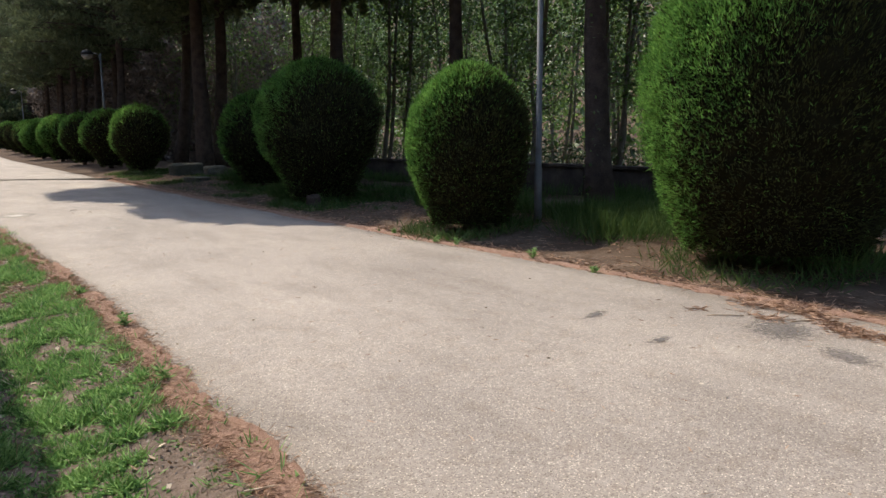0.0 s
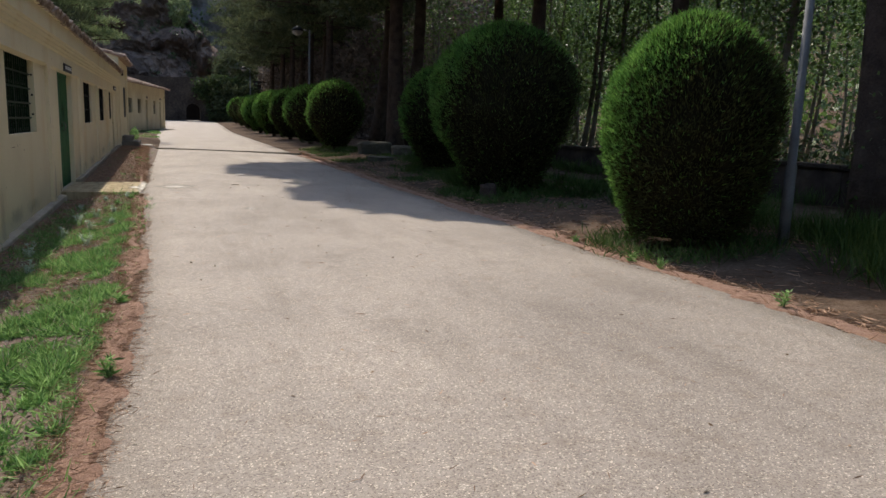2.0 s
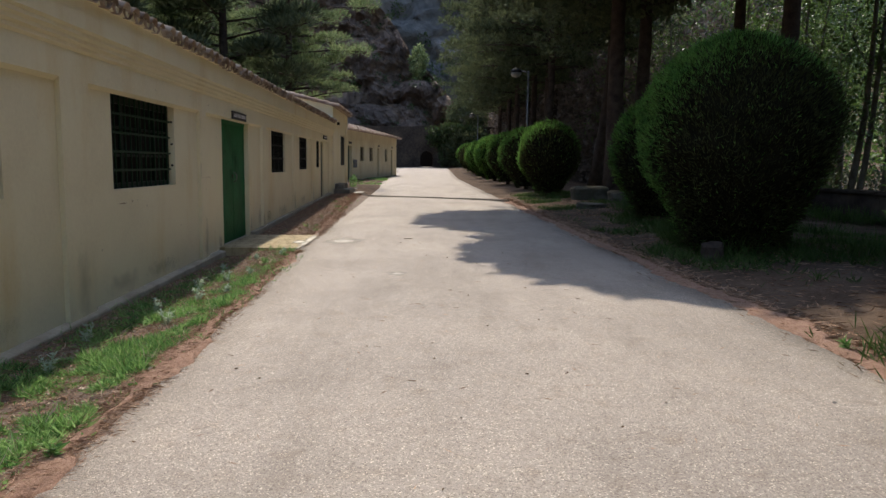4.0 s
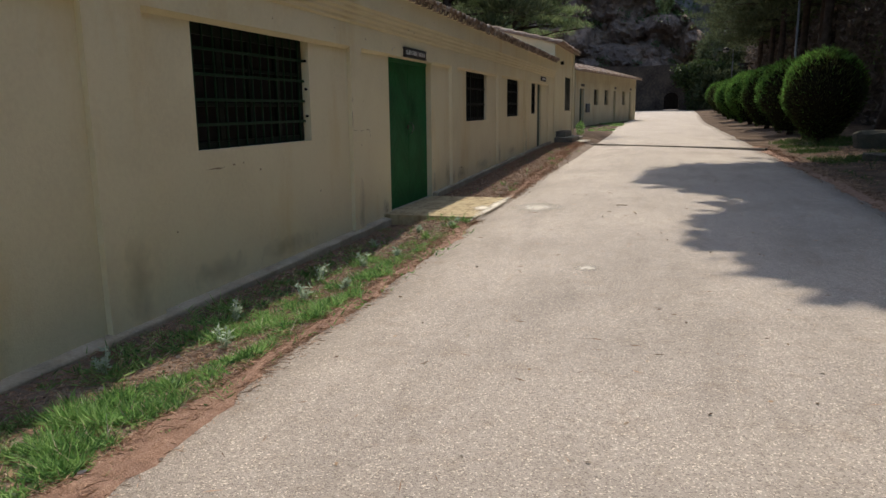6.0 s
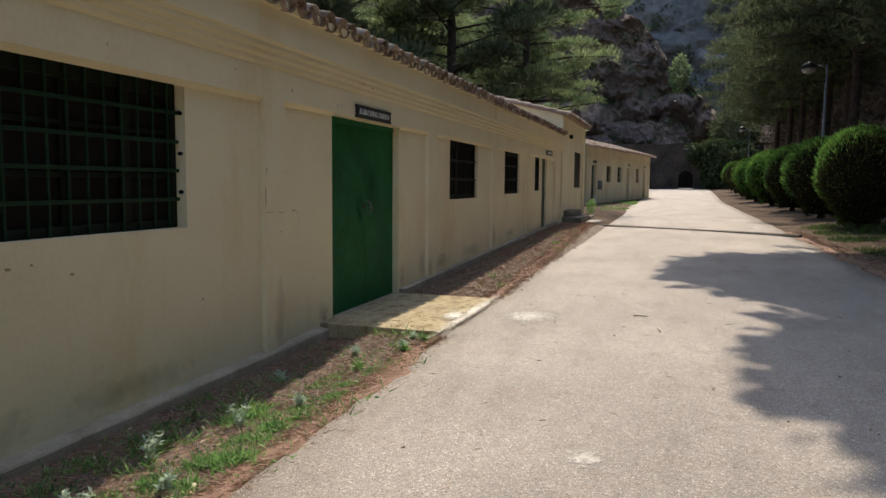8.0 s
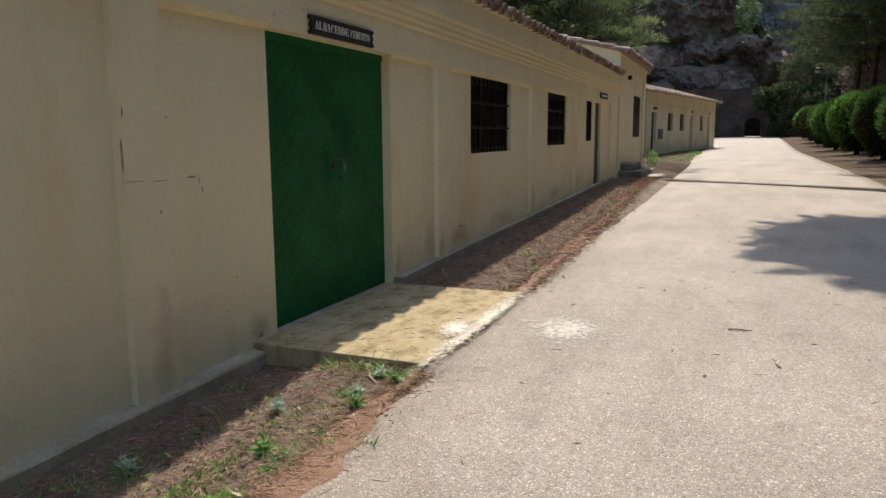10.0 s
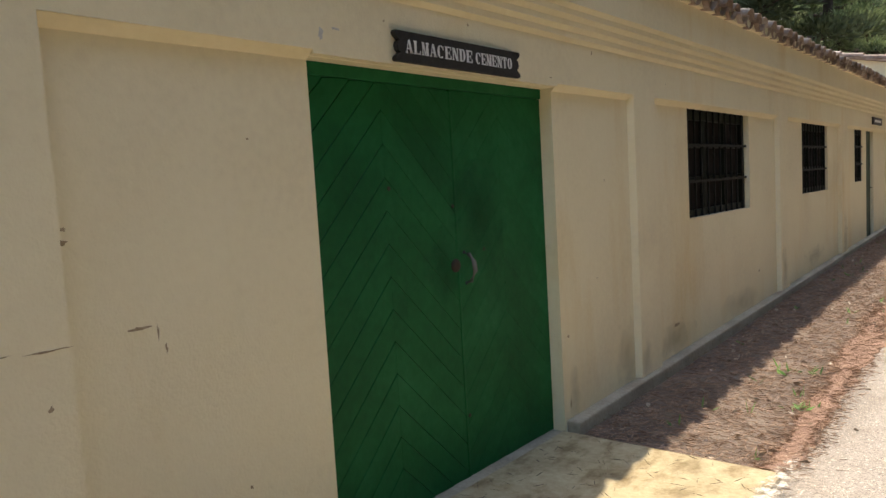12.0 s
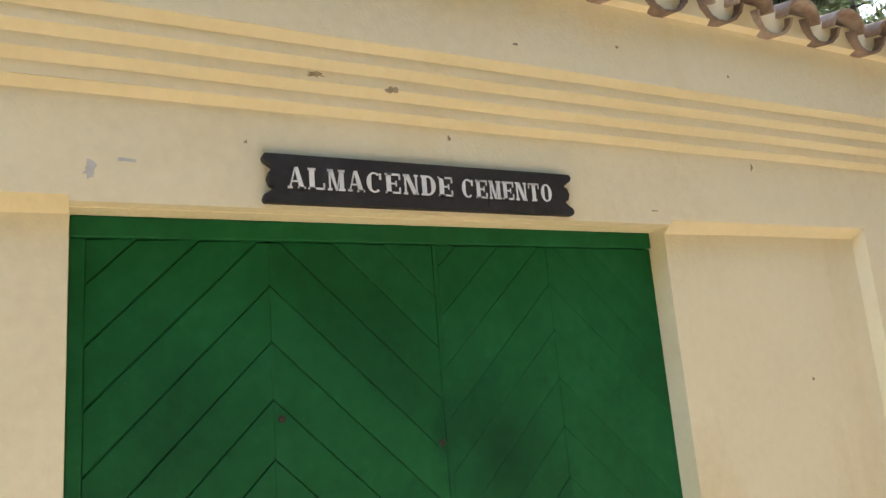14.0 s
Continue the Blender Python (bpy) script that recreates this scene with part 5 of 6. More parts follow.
# pines that lean out over the road beside the row of bushes
r1 = puff_pine(at(10.0, 45.5), 16, 0.3, 6.4, 4.6, 24, 40, "pine", "tall dark pine leaning out towards the road", (-0.9, 0), 5, 130, (0.36, 0.07), 0.9)
for i, (x, y) in enumerate([(10.4, 54), (10.6, 63), (11.0, 72), (11.4, 82)]):
    copy_thing(r1, at(x, y, 40 * (i % 2) - 15))


def broadleaf(m, height, seed, n_leaf, low):
    """Slim many-limbed wood tree with small leaves."""
    rng = np.random.default_rng(seed)
    t = thing("slender_tree", m, "slender leafy tree in the wood behind the wall", "tree", "trees of the wood")
    bm = bmesh.new()
    tips = []
    for s in range(2):
        lean = rng.normal(size=2) * 0.09
        r0 = rng.uniform(0.06, 0.11)
        pts = [np.array([lean[0] * z + 0.1 * math.sin(z * 0.7 + s) + 0.15 * s, lean[1] * z + 0.1 * math.cos(z * 0.6 + s), z]) for z in np.linspace(-0.2, height, 8)]
        tube(bm, pts, [r0 * (1 - 0.8 * k / 7) for k in range(8)], 6)
        for i in range(12):
            k = rng.uniform(1.5, 7)
            b0 = pts[int(k)] + (pts[min(7, int(k) + 1)] - pts[int(k)]) * (k % 1)
            if b0[2] < low * 0.6:
                continue
            a = rng.uniform(0, 6.28)
            L = rng.uniform(0.8, 2.0)
            e = b0 + np.array([math.cos(a), math.sin(a), rng.uniform(0.2, 0.9)]) * L
            tube(bm, [b0, (b0 + e) / 2 + rng.normal(size=3) * 0.08, e], [0.025, 0.016, 0.006], 4)
            tips.append((b0, e))
    part("trunk", bm, M["bark_pale"], t)
    idx = rng.integers(0, len(tips), n_leaf)
    g = rng.uniform(0.2, 1.15, n_leaf)[:, None]
    A, B = np.array([a for a, _ in tips])[idx], np.array([b for _, b in tips])[idx]
    p = A + (B - A) * g + rng.normal(size=(n_leaf, 3)) * 0.42
    q = diamonds(p, rng.normal(size=(n_leaf, 3)) + np.array([0, 0, -0.3]), 0.13, 0.085, rng)
    part("crown", quads_mesh("crown", q, M["leaf"]), None, t, "loose crown of small leaves")
    return t


s1 = broadleaf(at(16, 14), 11, 31, 3600, 2.5)
s2 = broadleaf(at(17.5, 20), 12, 32, 3600, 3.0)
s3 = broadleaf(at(15.5, 25), 10, 33, 3600, 2.0)
rng = np.random.default_rng(5)
spots = []
while len(spots) < 62:
    f = rng.uniform(0, 1)
    x = 14.6 + 22 * f ** 1.3
    y = rng.uniform(-6, 48) + (x - 14) * 0.9
    if all((x - a) ** 2 + (y - b) ** 2 > 3.0 for a, b in spots):
        spots.append((x, y))
for i, (x, y) in enumerate(spots):
    copy_thing((s1, s2, s3)[i % 3], at(x, y, 37 * i))

# far woods on the rising ground
n = 42000
wx = 38 + 50 * rng.uniform(0, 1, n) ** 1.2
wy = rng.uniform(-40, 190, n)
clump = np.array([noise.noise(Vector((a * 0.22, b * 0.22, 0))) for a, b in zip(wx, wy)])
wz = np.array([land(a, b) for a, b in zip(wx, wy)]) + rng.uniform(0, 1, n) ** 0.8 * (7 + 5 * clump)
q = diamonds(np.stack([wx, wy, wz], 1), rng.normal(size=(n, 3)), 0.7, 0.45, rng)
tagged(new("far_woods", quads_mesh("far_woods", q, M["leaf"])), "dense sunlit woodland far behind the trees", "woods", kind="stuff")


n = 60000
wx = 12.5 + 12 * rng.uniform(0, 1, n) ** 1.1
wy = rng.uniform(42, 112, n)
dens = np.array([noise.noise(Vector((a * 0.35, b * 0.3, 3))) for a, b in zip(wx, wy)])
wz = np.array([land(a, b) for a, b in zip(wx, wy)]) + rng.uniform(0.0, 1, n) * (11 + 6 * dens)
q = diamonds(np.stack([wx, wy, wz], 1), rng.normal(size=(n, 3)), 0.5, 0.24, rng)
tagged(new("pine_wood", quads_mesh("pine_wood", q, M["dead_twig"])), "dense brown pine thicket behind the row of bushes", "woods", kind="stuff")


def shrub_patch(name, cx, cy, cz, rx, ry, rz, n, size, mat, label):
    v = rng.normal(size=(n, 3))
    v /= np.linalg.norm(v, axis=1, keepdims=True)
    lump = np.array([1 + 0.35 * noise.noise(Vector(a * 2.2) + Vector((cx, cy, cz))) for a in v])[:, None]
    p = v * lump * rng.uniform(0.6, 1.0, n)[:, None] * np.array([rx, ry, rz]) + np.array([cx, cy, cz])
    q = diamonds(p, v + rng.normal(size=(n, 3)) * 0.7, size, size * 0.5, rng)
    return tagged(new(name, quads_mesh(name, q, mat)), label, "shrub")


shrub_patch("shrub", 9.6, 103.6, 7.6, 3.0, 2.4, 2.7, 4500, 0.4, M["pine"], "green shrub growing over the stone wall")
shrub_patch("shrub", 9.5, 98.6, 3.2, 3.0, 1.2, 2.8, 3000, 0.4, M["pine"], "ivy shrub hanging down the stone wall")
shrub_patch("shrub", 3.0, 119, 17, 1.3, 1.5, 2.6, 1500, 0.45, M["pine_light"], "small bright tree clinging to the crag")
shrub_patch("shrub", -6.5, 118, 27, 1.3, 1.3, 1.8, 900, 0.45, M["pine_light"], "small bright shrub on the crag's ledge")
shrub_patch("shrub", -0.02, 37.3, 0.55, 0.18, 0.3, 0.28, 420, 0.07, M["grass"], "small leafy plant beside the steps")



def scrub(name, points, count, radius, per, leaf, cut, mat, label, seed):
    """Bushes that cling to a rock face, thick where the ledges hold soil."""
    rng = np.random.default_rng(seed)
    P, V = [], []
    while len(P) < count:
        c = points[rng.integers(0, len(points))]
        if c[2] < 5 or noise.noise(Vector((c[0] * 0.07, c[2] * 0.09, seed))) < cut + rng.uniform(-0.25, 0.25):
            continue
        v = rng.normal(size=(per, 3))
        v /= np.linalg.norm(v, axis=1, keepdims=True)
        rad = radius * rng.uniform(0.4, 1.3)
        P.append(c + np.array([0, -0.3 * rad, 0.25 * rad]) + v * rng.uniform(0.4, 1, per)[:, None] * np.array([rad, rad, rad * 0.75]))
        V.append(v + rng.normal(size=(per, 3)) * 0.6)
    q = diamonds(np.concatenate(P), np.concatenate(V), leaf, leaf * 0.5, rng)
    return tagged(new(name, quads_mesh(name, q, M[mat])), label, "scrub", kind="stuff")


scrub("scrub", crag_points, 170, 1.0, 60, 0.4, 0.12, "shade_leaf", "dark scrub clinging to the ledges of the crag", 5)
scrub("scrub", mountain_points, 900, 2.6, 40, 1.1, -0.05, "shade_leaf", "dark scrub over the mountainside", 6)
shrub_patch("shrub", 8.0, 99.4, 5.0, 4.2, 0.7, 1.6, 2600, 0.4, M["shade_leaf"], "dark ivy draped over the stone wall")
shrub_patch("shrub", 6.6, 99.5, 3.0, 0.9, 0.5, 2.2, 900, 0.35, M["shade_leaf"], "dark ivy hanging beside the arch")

# ---- low wall before the wood ----
low_wall = thing("low_wall", Matrix.Identity(4), "low rendered boundary wall before the wood", "wall")
for k in range(16):
    y = -20 + 8 * k
    z = land(13.3, y + 4)
    part("wall_panel", boxed(13.15, 13.4, y, y + 7.99, z - 0.4, z + 0.66, 0.015), M["masonry"], low_wall)
    part("coping", boxed(13.08, 13.47, y, y + 7.99, z + 0.662, z + 0.74, 0.015), M["masonry"], low_wall)

# ---- lamps ----
lamp = thing("street_lamp", pose(8.17, 8.4, land(8.17, 8.4)), "tall grey street lamp with a bowl lamp on an arm", "street lamp", "street lamps")
part("pole", tube(bmesh.new(), [(0, 0, -0.2), (0, 0, 0.9), (0, 0, 0.92), (0, 0, 5.75)], [0.062, 0.062, 0.05, 0.04], 14), M["metal_grey"], lamp)
part("arm", tube(bmesh.new(), [(0, 0, 5.55), (-0.15, 0, 5.72), (-0.5, 0, 5.78)], [0.03, 0.028, 0.025], 8), M["metal_grey"], lamp)
head = part("lamp_head", tube(bmesh.new(), [(-0.62, 0, 5.9), (-0.62, 0, 5.84), (-0.62, 0, 5.72), (-0.62, 0, 5.66)], [0.06, 0.2, 0.3, 0.3], 16), M["iron"], lamp)
part("bowl", tube(bmesh.new(), [(-0.62, 0, 5.66), (-0.62, 0, 5.55), (-0.62, 0, 5.46), (-0.62, 0, 5.42)], [0.28, 0.26, 0.17, 0.05], 16), M["lamp_glass"], head)
for x, y in ((8.4, 41.0), (9.0, 78.0)):
    copy_thing(lamp, at(x, y))


# ---- stones and stump by the road ----
def boulder(name, x, y, sx, sy, sz, seed, label, mat):
    bm = bmesh.new()
    bmesh.ops.create_icosphere(bm, subdivisions=3, radius=1)
    for v in bm.verts:
        c = v.co
        c = Vector([math.copysign(abs(a) ** 0.38, a) for a in c])
        c *= 1 + 0.18 * noise.noise(c * 1.7 + Vector((seed, 0, 0)))
        v.co = (c.x * sx, c.y * sy, c.z * sz)
    me = bpy.data.meshes.new(name)
    bm.to_mesh(me)
    bm.free()
    me.materials.append(mat)
    ob = new(name, me)
    ob.matrix_world = pose(x, y, land(x, y) + sz * 0.6, 0, 0, seed * 40)
    return tagged(ob, label, name)


boulder("stone", 8.9, 29.4, 0.62, 0.36, 0.3, 4.5, "squared mossy stone block beside the bushes", M["mossy_stone"])
boulder("stone", 9.6, 28.0, 0.5, 0.4, 0.25, 2, "mossy stone block beside the bushes", M["mossy_stone"])
boulder("stone", 7.9, 25.0, 0.4, 0.3, 0.1, 3, "flat mossy stone sunk in the verge", M["mossy_stone"])
boulder("stump", 7.05, 14.35, 0.15, 0.15, 0.17, 4, "short dark weathered stump under the bush", M["bark"])


# ---- grass, needles and litter ----
def scatter(name, n, area, keep_fn, mat, length, width, up, label, seed, per=1, lift=0.0, uneven=0.0):
    rng = np.random.default_rng(seed)
    pts = []
    while len(pts) < n:
        x, y = rng.uniform(area[0], area[1]), rng.uniform(area[2], area[3])
        if rng.uniform() < keep_fn(x, y):
            pts.append((x, y, land(x, y) + lift))
    p = np.repeat(np.array(pts), per, 0)
    p[:, :2] += rng.normal(size=(len(p), 2)) * 0.02
    d = rng.normal(size=(len(p), 3)) * np.array([1, 1, 0.25 if up > 0.15 else 0.07]) + np.array([0, 0, up])
    if uneven:
        length = length * np.array([max(0.35, 1 + uneven * 1.6 * noise.noise(Vector((a * 2.2, b * 1.7, 21)))) for a, b in p[:, :2]])
    return tagged(new(name, quads_mesh(name, diamonds(p, d, length, width, rng), mat)), label, name.replace("_", " "), kind="stuff")


def verge(x, y):
    g = noise.noise(Vector((x * 1.6, y * 0.9, 4))) + 0.5 * noise.noise(Vector((x * 5, y * 5, 2)))
    e = edge_left(y)
    if x > e - 0.17 - 0.16 * abs(noise.noise(Vector((0, y * 3, 9)))):
        return 0.01
    v = (smooth(-0.38 + 0.5 * smooth(4.2, 2.6, y), 0.05 + 0.45 * smooth(4.2, 2.6, y), g) + 0.03) * (0.03 + 0.97 * smooth(-0.05, 0.25, noise.noise(Vector((x * 6, y * 6, 5)))))
    shade = 1 - 0.85 * smooth(7.5, 10.5, y) * (1 - smooth(0.35, 0.6, x + 0.25 * noise.noise(Vector((0, y * 1.3, 3)))))
    return v * shade * (1 - 0.92 * smooth(12.6, 14.6, y))


scatter("grass", 25000, (-0.18, 1.2, -1.0, 15.6), verge, M["grass"], 0.078, 0.0075, 0.7, "fresh green grass and weeds on the verge", 1, 3, 0.0, 0.8)
scatter("weeds", 30000, (-0.1, 1.2, 0.0, 15.6), verge, M["grass"], 0.034, 0.02, 0.45, "low broad-leaved green weeds on the verge", 2, 2, 0.004, 0.5)
scatter("grass", 60, (-0.1, 0.9, 17.9, 30), lambda x, y: 0.03 + 0.9 * smooth(0.35, 0.5, noise.noise(Vector((x * 2, y * 2, 8)))), M["grass"], 0.09, 0.016, 0.9, "sparse green weeds along the wall", 3, 3)
scatter("grass", 500, (-0.9, 0.8, 44, 68), lambda x, y: smooth(0.0, 0.3, noise.noise(Vector((x, y * 0.4, 8)))), M["grass"], 0.12, 0.03, 0.9, "green grass edge before the row building", 8, 3)


def tall_grass(x, y):
    return smooth(0.1, 0.45, noise.noise(Vector((x * 0.5, y * 0.5, 14)))) + 1.0 * smooth(1.3, 0.3, math.hypot(x - 8.3, y - 6.6)) + 0.5 * smooth(1.2, 0.2, math.hypot(x - 9.8, y - 7.9))


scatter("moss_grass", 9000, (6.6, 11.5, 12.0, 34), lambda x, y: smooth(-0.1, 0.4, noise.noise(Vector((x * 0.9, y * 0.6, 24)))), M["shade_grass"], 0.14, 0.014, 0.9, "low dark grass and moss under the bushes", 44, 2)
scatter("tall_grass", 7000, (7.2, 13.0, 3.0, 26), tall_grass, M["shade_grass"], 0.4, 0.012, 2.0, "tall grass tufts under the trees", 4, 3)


def red_edge(x, y):
    a, b = x - edge_left(y), x - edge_right(y)
    if 15.7 < y < 17.85 and x < 1.0:
        return 0.015
    return max(math.exp(-((a + 0.1) / 0.12) ** 2), math.exp(-((b - 0.15) / 0.25) ** 2), 0.25 if x < edge_left(y) and y > 8 else 0.0, 0.05 if x > 6.2 else 0)


scatter("pine_needles", 70000, (-0.15, 1.4, 0, 32), red_edge, M["needles"], 0.07, 0.003, 0.03, "reddish fallen pine needles along the road edge", 5, 2, 0.016)
scatter("pine_needles", 14000, (5.7, 9.0, 1.5, 32), red_edge, M["needles"], 0.11, 0.009, 0.05, "reddish fallen pine needles along the road edge", 6, 2, 0.006)
scatter("dry_grass", 1500, (-0.1, 1.15, 1.0, 14.5), verge, M["litter"], 0.13, 0.004, 1.0, "thin pale dry stalks among the grass", 72, 1)
scatter("leaf_litter", 700, (-0.1, 1.1, 0, 26), lambda x, y: 0.0 if 15.7 < y < 17.85 else 1.0, M["litter"], 0.05, 0.03, 0.2, "pale dry leaves and chips on the verge", 7, 1, 0.01)
scatter("gravel", 14000, (-0.15, 1.2, 1.5, 15.6), lambda x, y: 0.25 + 0.75 * smooth(0.1, -0.2, noise.noise(Vector((x * 1.6, y * 0.9, 4)))), M["gravel"], 0.02, 0.016, 0.5, "small stones and crumbs of soil on the verge", 71, 1, 0.0)


rng = np.random.default_rng(17)
n = 200
px, py = rng.uniform(1.3, 5.9, n), rng.uniform(1, 26, n)
p = np.array([(a, b, road_top(a, b) + 0.006) for a, b in zip(px, py)])
q = diamonds(p, rng.normal(size=(n, 3)) * np.array([1, 1, 0.05]), 0.03, 0.014, rng)
tagged(new("leaf_litter", quads_mesh("leaf_litter", q, M["litter"])), "scattered pale chips and dry leaves on the road", "leaf litter", kind="stuff")
n = 240
px, py = rng.uniform(-0.2, 0.95, n), rng.uniform(15.75, 17.75, n)
p = np.array([(a, b, 0.043) for a, b in zip(px, py)])
q = diamonds(p, rng.normal(size=(n, 3)) * np.array([1, 1, 0.03]) + np.array([0, 0, 0.02]), 0.075, 0.003, rng)
tagged(new("pine_needles", quads_mesh("pine_needles", q, M["rust"])), "dark fallen pine needles on the cement slab", "pine needles", kind="stuff")
n = 500
px, py = rng.uniform(1.2, 5.9, n), rng.uniform(0.5, 22, n)
p = np.array([(a, b, road_top(a, b) + 0.005) for a, b in zip(px, py)])
q = diamonds(p, rng.normal(size=(n, 3)) * np.array([1, 1, 0.03]) + np.array([0, 0, 0.02]), 0.07, 0.005, rng)
tagged(new("pine_needles", quads_mesh("pine_needles", q, M["needles"])), "single pine needles strewn over the asphalt", "pine needles", kind="stuff")
for i, (x, y, a, L) in enumerate([(0.72, 15.5, 130, 0.3), (1.11, 2.59, 154, 0.4), (5.6, 2.6, 160, 0.55), (5.2, 3.1, 140, 0.3), (2.9, 16.4, 100, 0.16), (2.7, 17.1, 10, 0.15)]):
    bm = tube(bmesh.new(), [(-L / 2, 0, 0), (-L / 6, 0.012, 0.004), (L / 5, -0.01, 0.002), (L / 2, 0.01, 0)], [0.006, 0.007, 0.006, 0.004], 5)
    me = bpy.data.meshes.new("twig")
    bm.to_mesh(me)
    bm.free()
    me.materials.append(M["litter"])
    ob = tagged(new("twig", me), "dry fallen twig lying on the ground", "twig")
    ob.matrix_world = pose(x, y, (road_top(x, y) if x > 1.2 else land(x, y)) + 0.008, 0, 0, a)


# ---- plants of their own ----
def weed_plant(x, y, h, seed, mat, label, n=26, wide=0.05, slim=1.6):
    """A rosette with a few leafy stems."""
    rng = np.random.default_rng(seed)
    z = road_top(x, y) - 0.02 if edge_left(y) < x < edge_right(y) else land(x, y)
    t = thing("weed_plant", pose(x, y, z), label, "plant", "weeds by the road")
    bm = bmesh.new()
    P, D = [], []
    for s in range(5):
        a = rng.uniform(0, 6.28)
        top = np.array([math.cos(a) * h * 0.35, math.sin(a) * h * 0.35, h * rng.uniform(0.6, 1.0)])
        tube(bm, [(0, 0, -0.02), top * 0.5 + np.array([0, 0, 0.1 * h]), top], [0.004, 0.003, 0.0015], 4)
        for k in range(n):
            f = rng.uniform(0.05, 1.0)
            P.append(top * f)
            D.append(np.array([*rng.normal(size=2), rng.uniform(0.1, 0.9)]))
    part("stem", bm, M[mat], t)
    part("foliage", quads_mesh("foliage", diamonds(np.array(P), np.array(D), wide * slim, wide, rng), M[mat]), None, t)
    return t


M["sage"] = material("sage", [(0.3, 0.4, 0.29), (0.55, 0.65, 0.5)], 8, 40, 0.8, 0, island=0.4, thin=0.3)
for i, (x, y, h) in enumerate([(0.5, 14.9, 0.08), (0.8, 15.2, 0.07), (0.35, 12.6, 0.22), (0.55, 11.9, 0.2), (0.7, 13.6, 0.13), (0.2, 14.2, 0.12), (0.62, 10.7, 0.2), (0.78, 15.5, 0.06), (0.3, 11.3, 0.2), (0.5, 13.2, 0.17), (0.15, 10.2, 0.2), (0.75, 12.2, 0.14), (0.28, 9.3, 0.18)]):
    weed_plant(x, y, h * 0.85, 100 + i, "sage", "pale grey-green weed on the verge", 14, 0.015, 3.0)
for i, (x, y, h) in enumerate([(0.87, 15.05, 0.1), (0.92, 15.45, 0.08), (0.7, 14.5, 0.09), (1.2, 5.95, 0.16), (1.15, 7.6, 0.1), (1.08, 4.4, 0.12), (6.05, 8.35, 0.13), (6.1, 7.9, 0.16), (6.12, 6.35, 0.18), (5.98, 5.2, 0.12), (6.15, 9.6, 0.12)]):
    weed_plant(x, y, h * 0.8, 120 + i, "grass", "small green weed at the road's edge", 12, 0.012, 5.5)


def foot_grass(bx, by, r):
    return lambda x, y: math.exp(-((math.hypot(x - bx, y - by) - r) / 0.25) ** 2)


for i, (bx, by, r) in enumerate([(7.65, 4.05, 1.05), (7.1, 8.87, 0.8), (7.72, 15.2, 1.05), (8.45, 20.4, 0.95), (8.0, 32.75, 0.95)]):
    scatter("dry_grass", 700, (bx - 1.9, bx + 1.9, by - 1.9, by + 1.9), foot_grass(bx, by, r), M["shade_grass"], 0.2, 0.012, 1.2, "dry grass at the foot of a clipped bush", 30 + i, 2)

# ivy climbing the nearest pine trunk
rng = np.random.default_rng(77)
n = 420
az, zz = rng.uniform(0, 6.28, n), rng.uniform(0.2, 6.5, n)
keep_ivy = np.array([noise.noise(Vector((math.cos(a), math.sin(a), b * 0.6))) > -0.05 for a, b in zip(az, zz)])
az, zz = az[keep_ivy], zz[keep_ivy]
pts = np.stack([0.27 * np.cos(az), 0.27 * np.sin(az), zz], 1)
outw = np.stack([np.cos(az), np.sin(az), rng.uniform(-0.8, 0.2, len(az))], 1)
part("ivy", quads_mesh("ivy", diamonds(pts, outw, 0.1, 0.08, rng), M["leaf"]), None, p1, "ivy leaves climbing the trunk")

# dead twigs and needles heaped at the road's edge
scatter("pine_needles", 2500, (5.1, 6.1, 1.6, 3.4), lambda x, y: smooth(0.0, 0.4, noise.noise(Vector((x * 3, y * 3, 31)))), M["needles"], 0.1, 0.008, 0.1, "reddish fallen needles heaped on the asphalt edge", 51, 1, 0.05)


# needle drifts along both edges of the road
def drift(name, edge, side, y0, y1, wide, seed, label):
    """A low ragged bank of needles that follows the road's edge."""
    verts, faces = [], []
    ys = np.arange(y0, y1, 0.06)
    m = 9
    for y in ys:
        w = wide * max(0.15, 0.7 + 0.9 * noise.noise(Vector((seed, y * 0.8, 0))) + 0.5 * noise.noise(Vector((seed, y * 5, 0))))
        c = edge(y) + side * (wide * 0.3 + 0.04 * noise.noise(Vector((seed, y * 3, 5))))
        for k in range(m):
            f = k / (m - 1) * 2 - 1
            x = c + f * w * 0.5 + 0.015 * noise.noise(Vector((y * 11, k, seed)))
            lift = 0.034 * (1 - f ** 4) - 0.014
            base = max(land(x, y), road_top(x, y) - 0.004 if edge_left(y) < x < edge_right(y) else -9)
            verts.append((x, y, base + lift + 0.005 * noise.noise(Vector((x * 40, y * 40, 0)))))
    for j in range(len(ys) - 1):
        if 15.6 < ys[j] < 17.85 and side < 0:
            continue
        for k in range(m - 1):
            faces.append((j * m + k, j * m + k + 1, (j + 1) * m + k + 1, (j + 1) * m + k))
    return tagged(new(name, mesh_from(name, verts, faces, M["needle_bed"], True)), label, "needle drift", kind="stuff")


M["needle_bed"] = material("needle_bed", [(0.14, 0.078, 0.052), (0.31, 0.18, 0.12), (0.5, 0.33, 0.235)], 14, 110, 0.95, 0.9, 180, spread=0.5, mix_fine=0.6, distance=0.02)
drift("needle_drift", edge_left, -1, 1.0, 30, 0.3, 1, "reddish brown pine needles drifted along the road edge")
drift("needle_drift", edge_right, 1, 1.0, 32, 0.4, 2, "reddish brown pine needles drifted along the road edge")

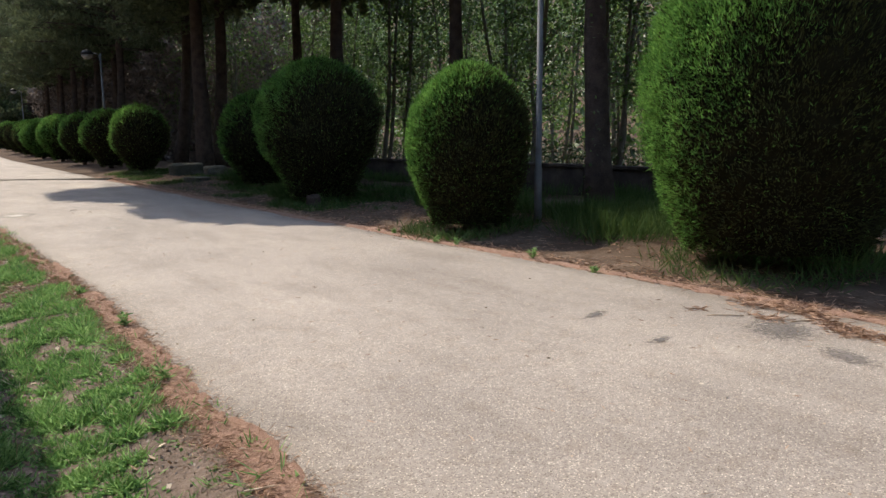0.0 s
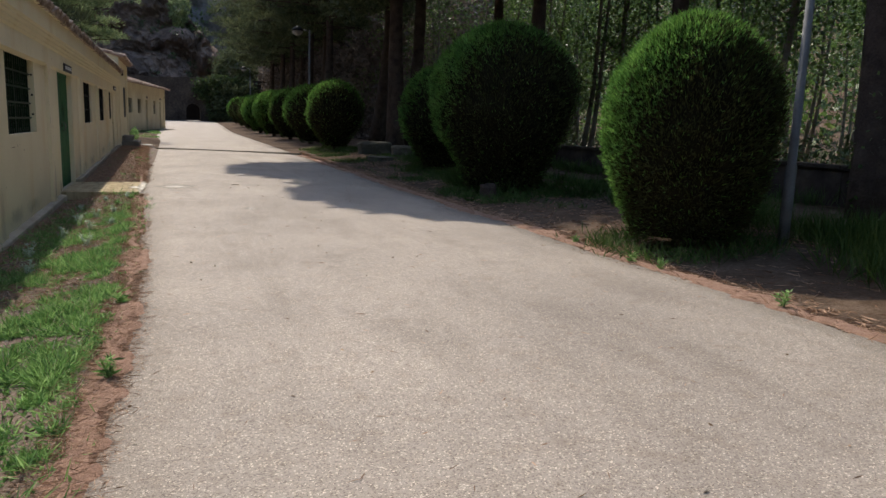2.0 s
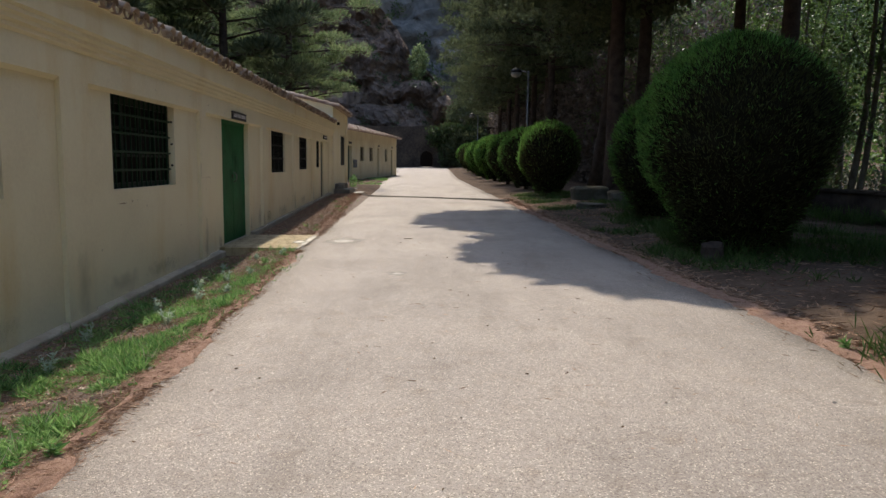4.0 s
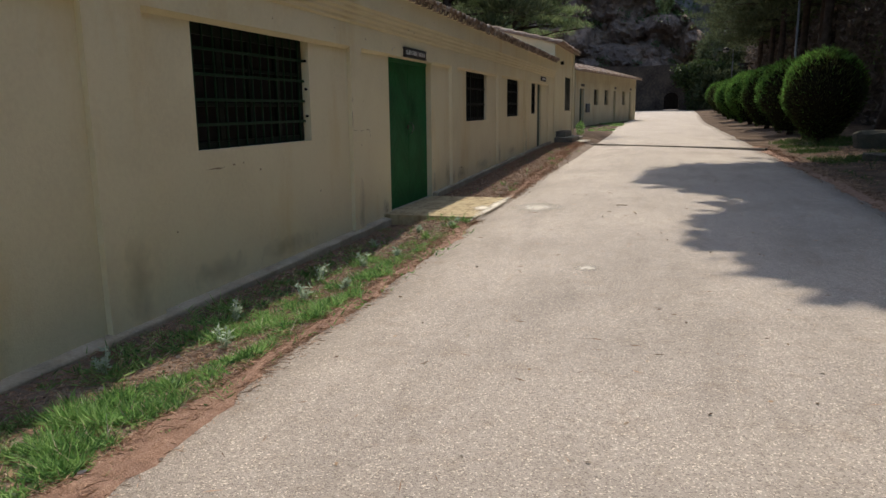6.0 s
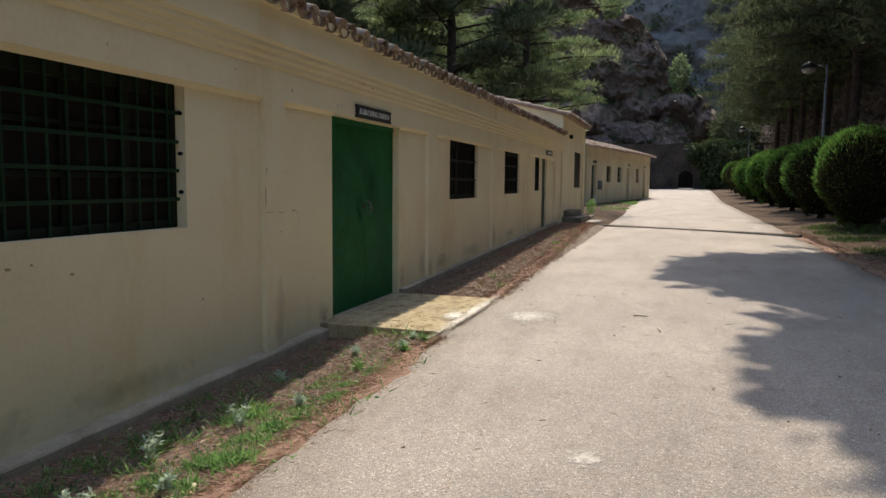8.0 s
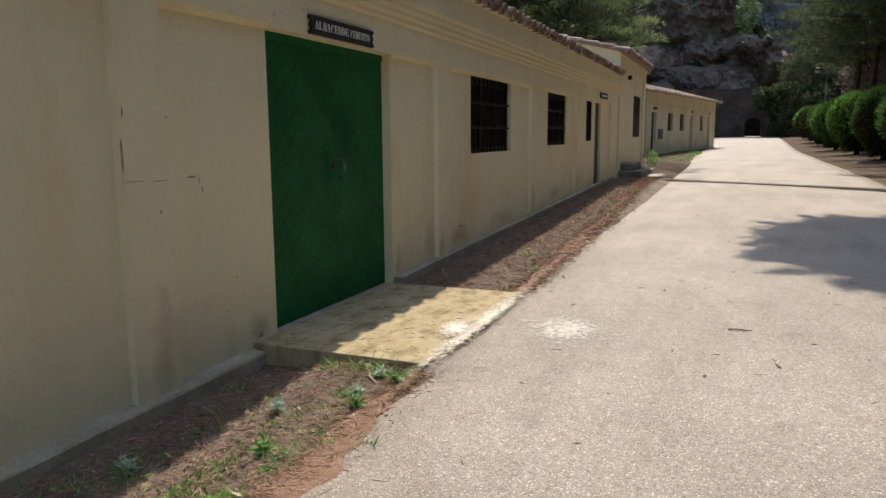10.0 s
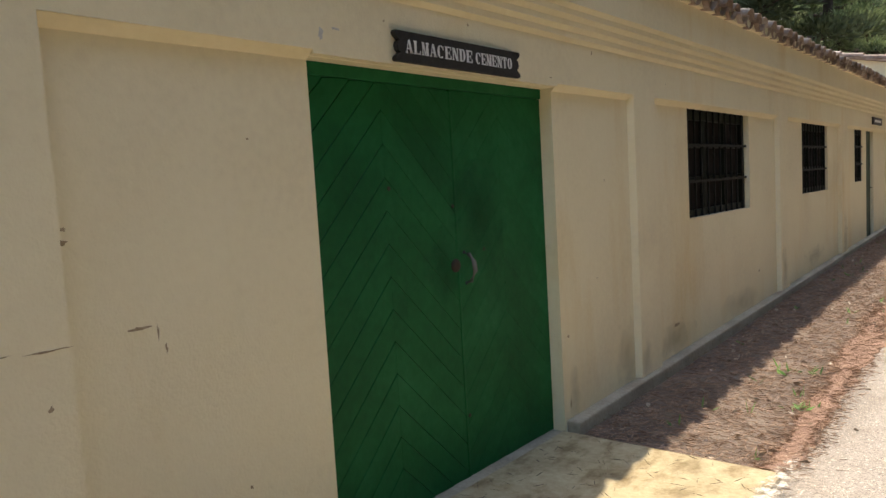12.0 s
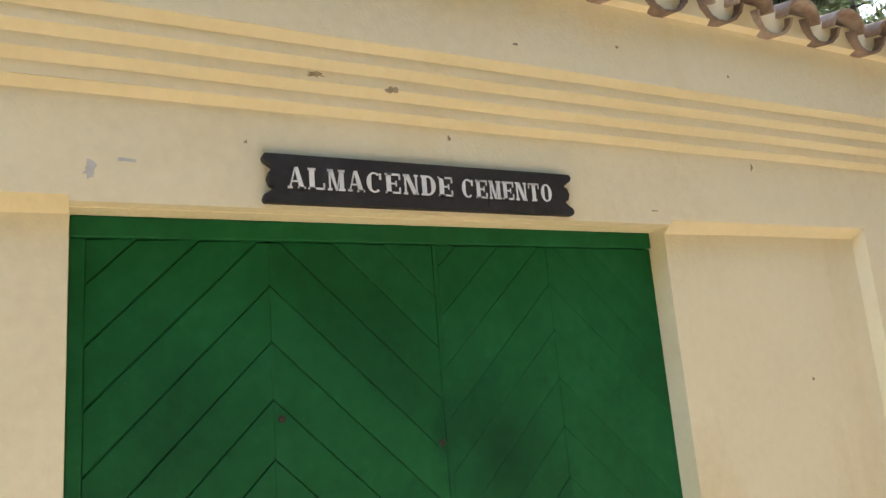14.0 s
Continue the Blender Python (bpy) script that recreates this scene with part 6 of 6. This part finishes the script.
# undergrowth in the wood
rng = np.random.default_rng(91)
n = 30000
ux = 14.0 + 26 * rng.uniform(0, 1, n) ** 1.2
uy = rng.uniform(-8, 60, n) + (ux - 14) * 0.9
uz = np.array([land(a, b) + max(0.2, 1.1 + 1.6 * noise.noise(Vector((a * 0.4, b * 0.4, 6)))) for a, b in zip(ux, uy)]) * rng.uniform(0.1, 1, n)
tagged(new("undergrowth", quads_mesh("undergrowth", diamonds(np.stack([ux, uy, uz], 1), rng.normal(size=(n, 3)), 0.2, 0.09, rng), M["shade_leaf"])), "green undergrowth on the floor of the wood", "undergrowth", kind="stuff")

# damp and dirt stains low on the plaster
M["wall_stain"] = stain_material("wall_stain", [(0.46, 0.34, 0.16), (0.58, 0.45, 0.24)], 0.05, 6, 0.5, 0.3)


def wall_stain(y, z, ry, rz, x):
    m = Matrix.Translation((x + 0.0012, y, z)) @ Matrix.Rotation(math.pi / 2, 4, "Y") @ Matrix.Diagonal((rz, ry, 1, 1))
    n = 20
    verts = [(0, 0, 0)] + [(math.cos(2 * math.pi * k / n), math.sin(2 * math.pi * k / n), 0) for k in range(n)]
    ob = part("stain", mesh_from("stain", verts, [(0, 1 + k, 1 + (k + 1) % n) for k in range(n)], M["wall_stain"]), None, house, "brown damp stain on the plaster")
    ob.matrix_basis = m


for y, z, ry, rz, x in [(18.7, 0.3, 0.2, 0.28, PANEL), (18.93, 0.22, 0.1, 0.25, FRONT), (17.95, 0.2, 0.07, 0.22, PANEL), (19.6, 0.25, 0.45, 0.14, PANEL), (21.2, 0.28, 0.6, 0.15, PANEL), (22.6, 0.4, 0.14, 0.3, FRONT), (15.8, 0.12, 0.14, 0.14, PANEL), (14.9, 0.2, 0.12, 0.4, FRONT), (13.2, 0.1, 0.6, 0.12, PANEL), (11.0, 0.2, 0.16, 0.5, FRONT), (12.0, 0.1, 0.5, 0.15, PANEL), (25.9, 0.5, 0.15, 0.35, FRONT), (24.2, 0.4, 0.6, 0.14, PANEL), (9.3, 0.1, 0.7, 0.14, PANEL), (17.3, 2.2, 0.03, 0.05, FRONT)]:
    wall_stain(y, z, ry, rz, x)

# worn, darker paint round the lock
M["paint_wear"] = stain_material("paint_wear", [(0.001, 0.05, 0.01), (0.003, 0.075, 0.018)], 0.02, 5, 0.5, 0.45)
wall_stain(17.17, 1.38, 0.26, 0.3, PANEL - 0.079)
wall_stain(16.85, 1.15, 0.16, 0.2, PANEL - 0.079)
for ob in [c for c in house.children if c.name.startswith("stain")][-2:]:
    ob.data.materials[0] = M["paint_wear"]
    ob.name = "worn_paint"
    tagged(ob, "darker worn green paint round the lock")
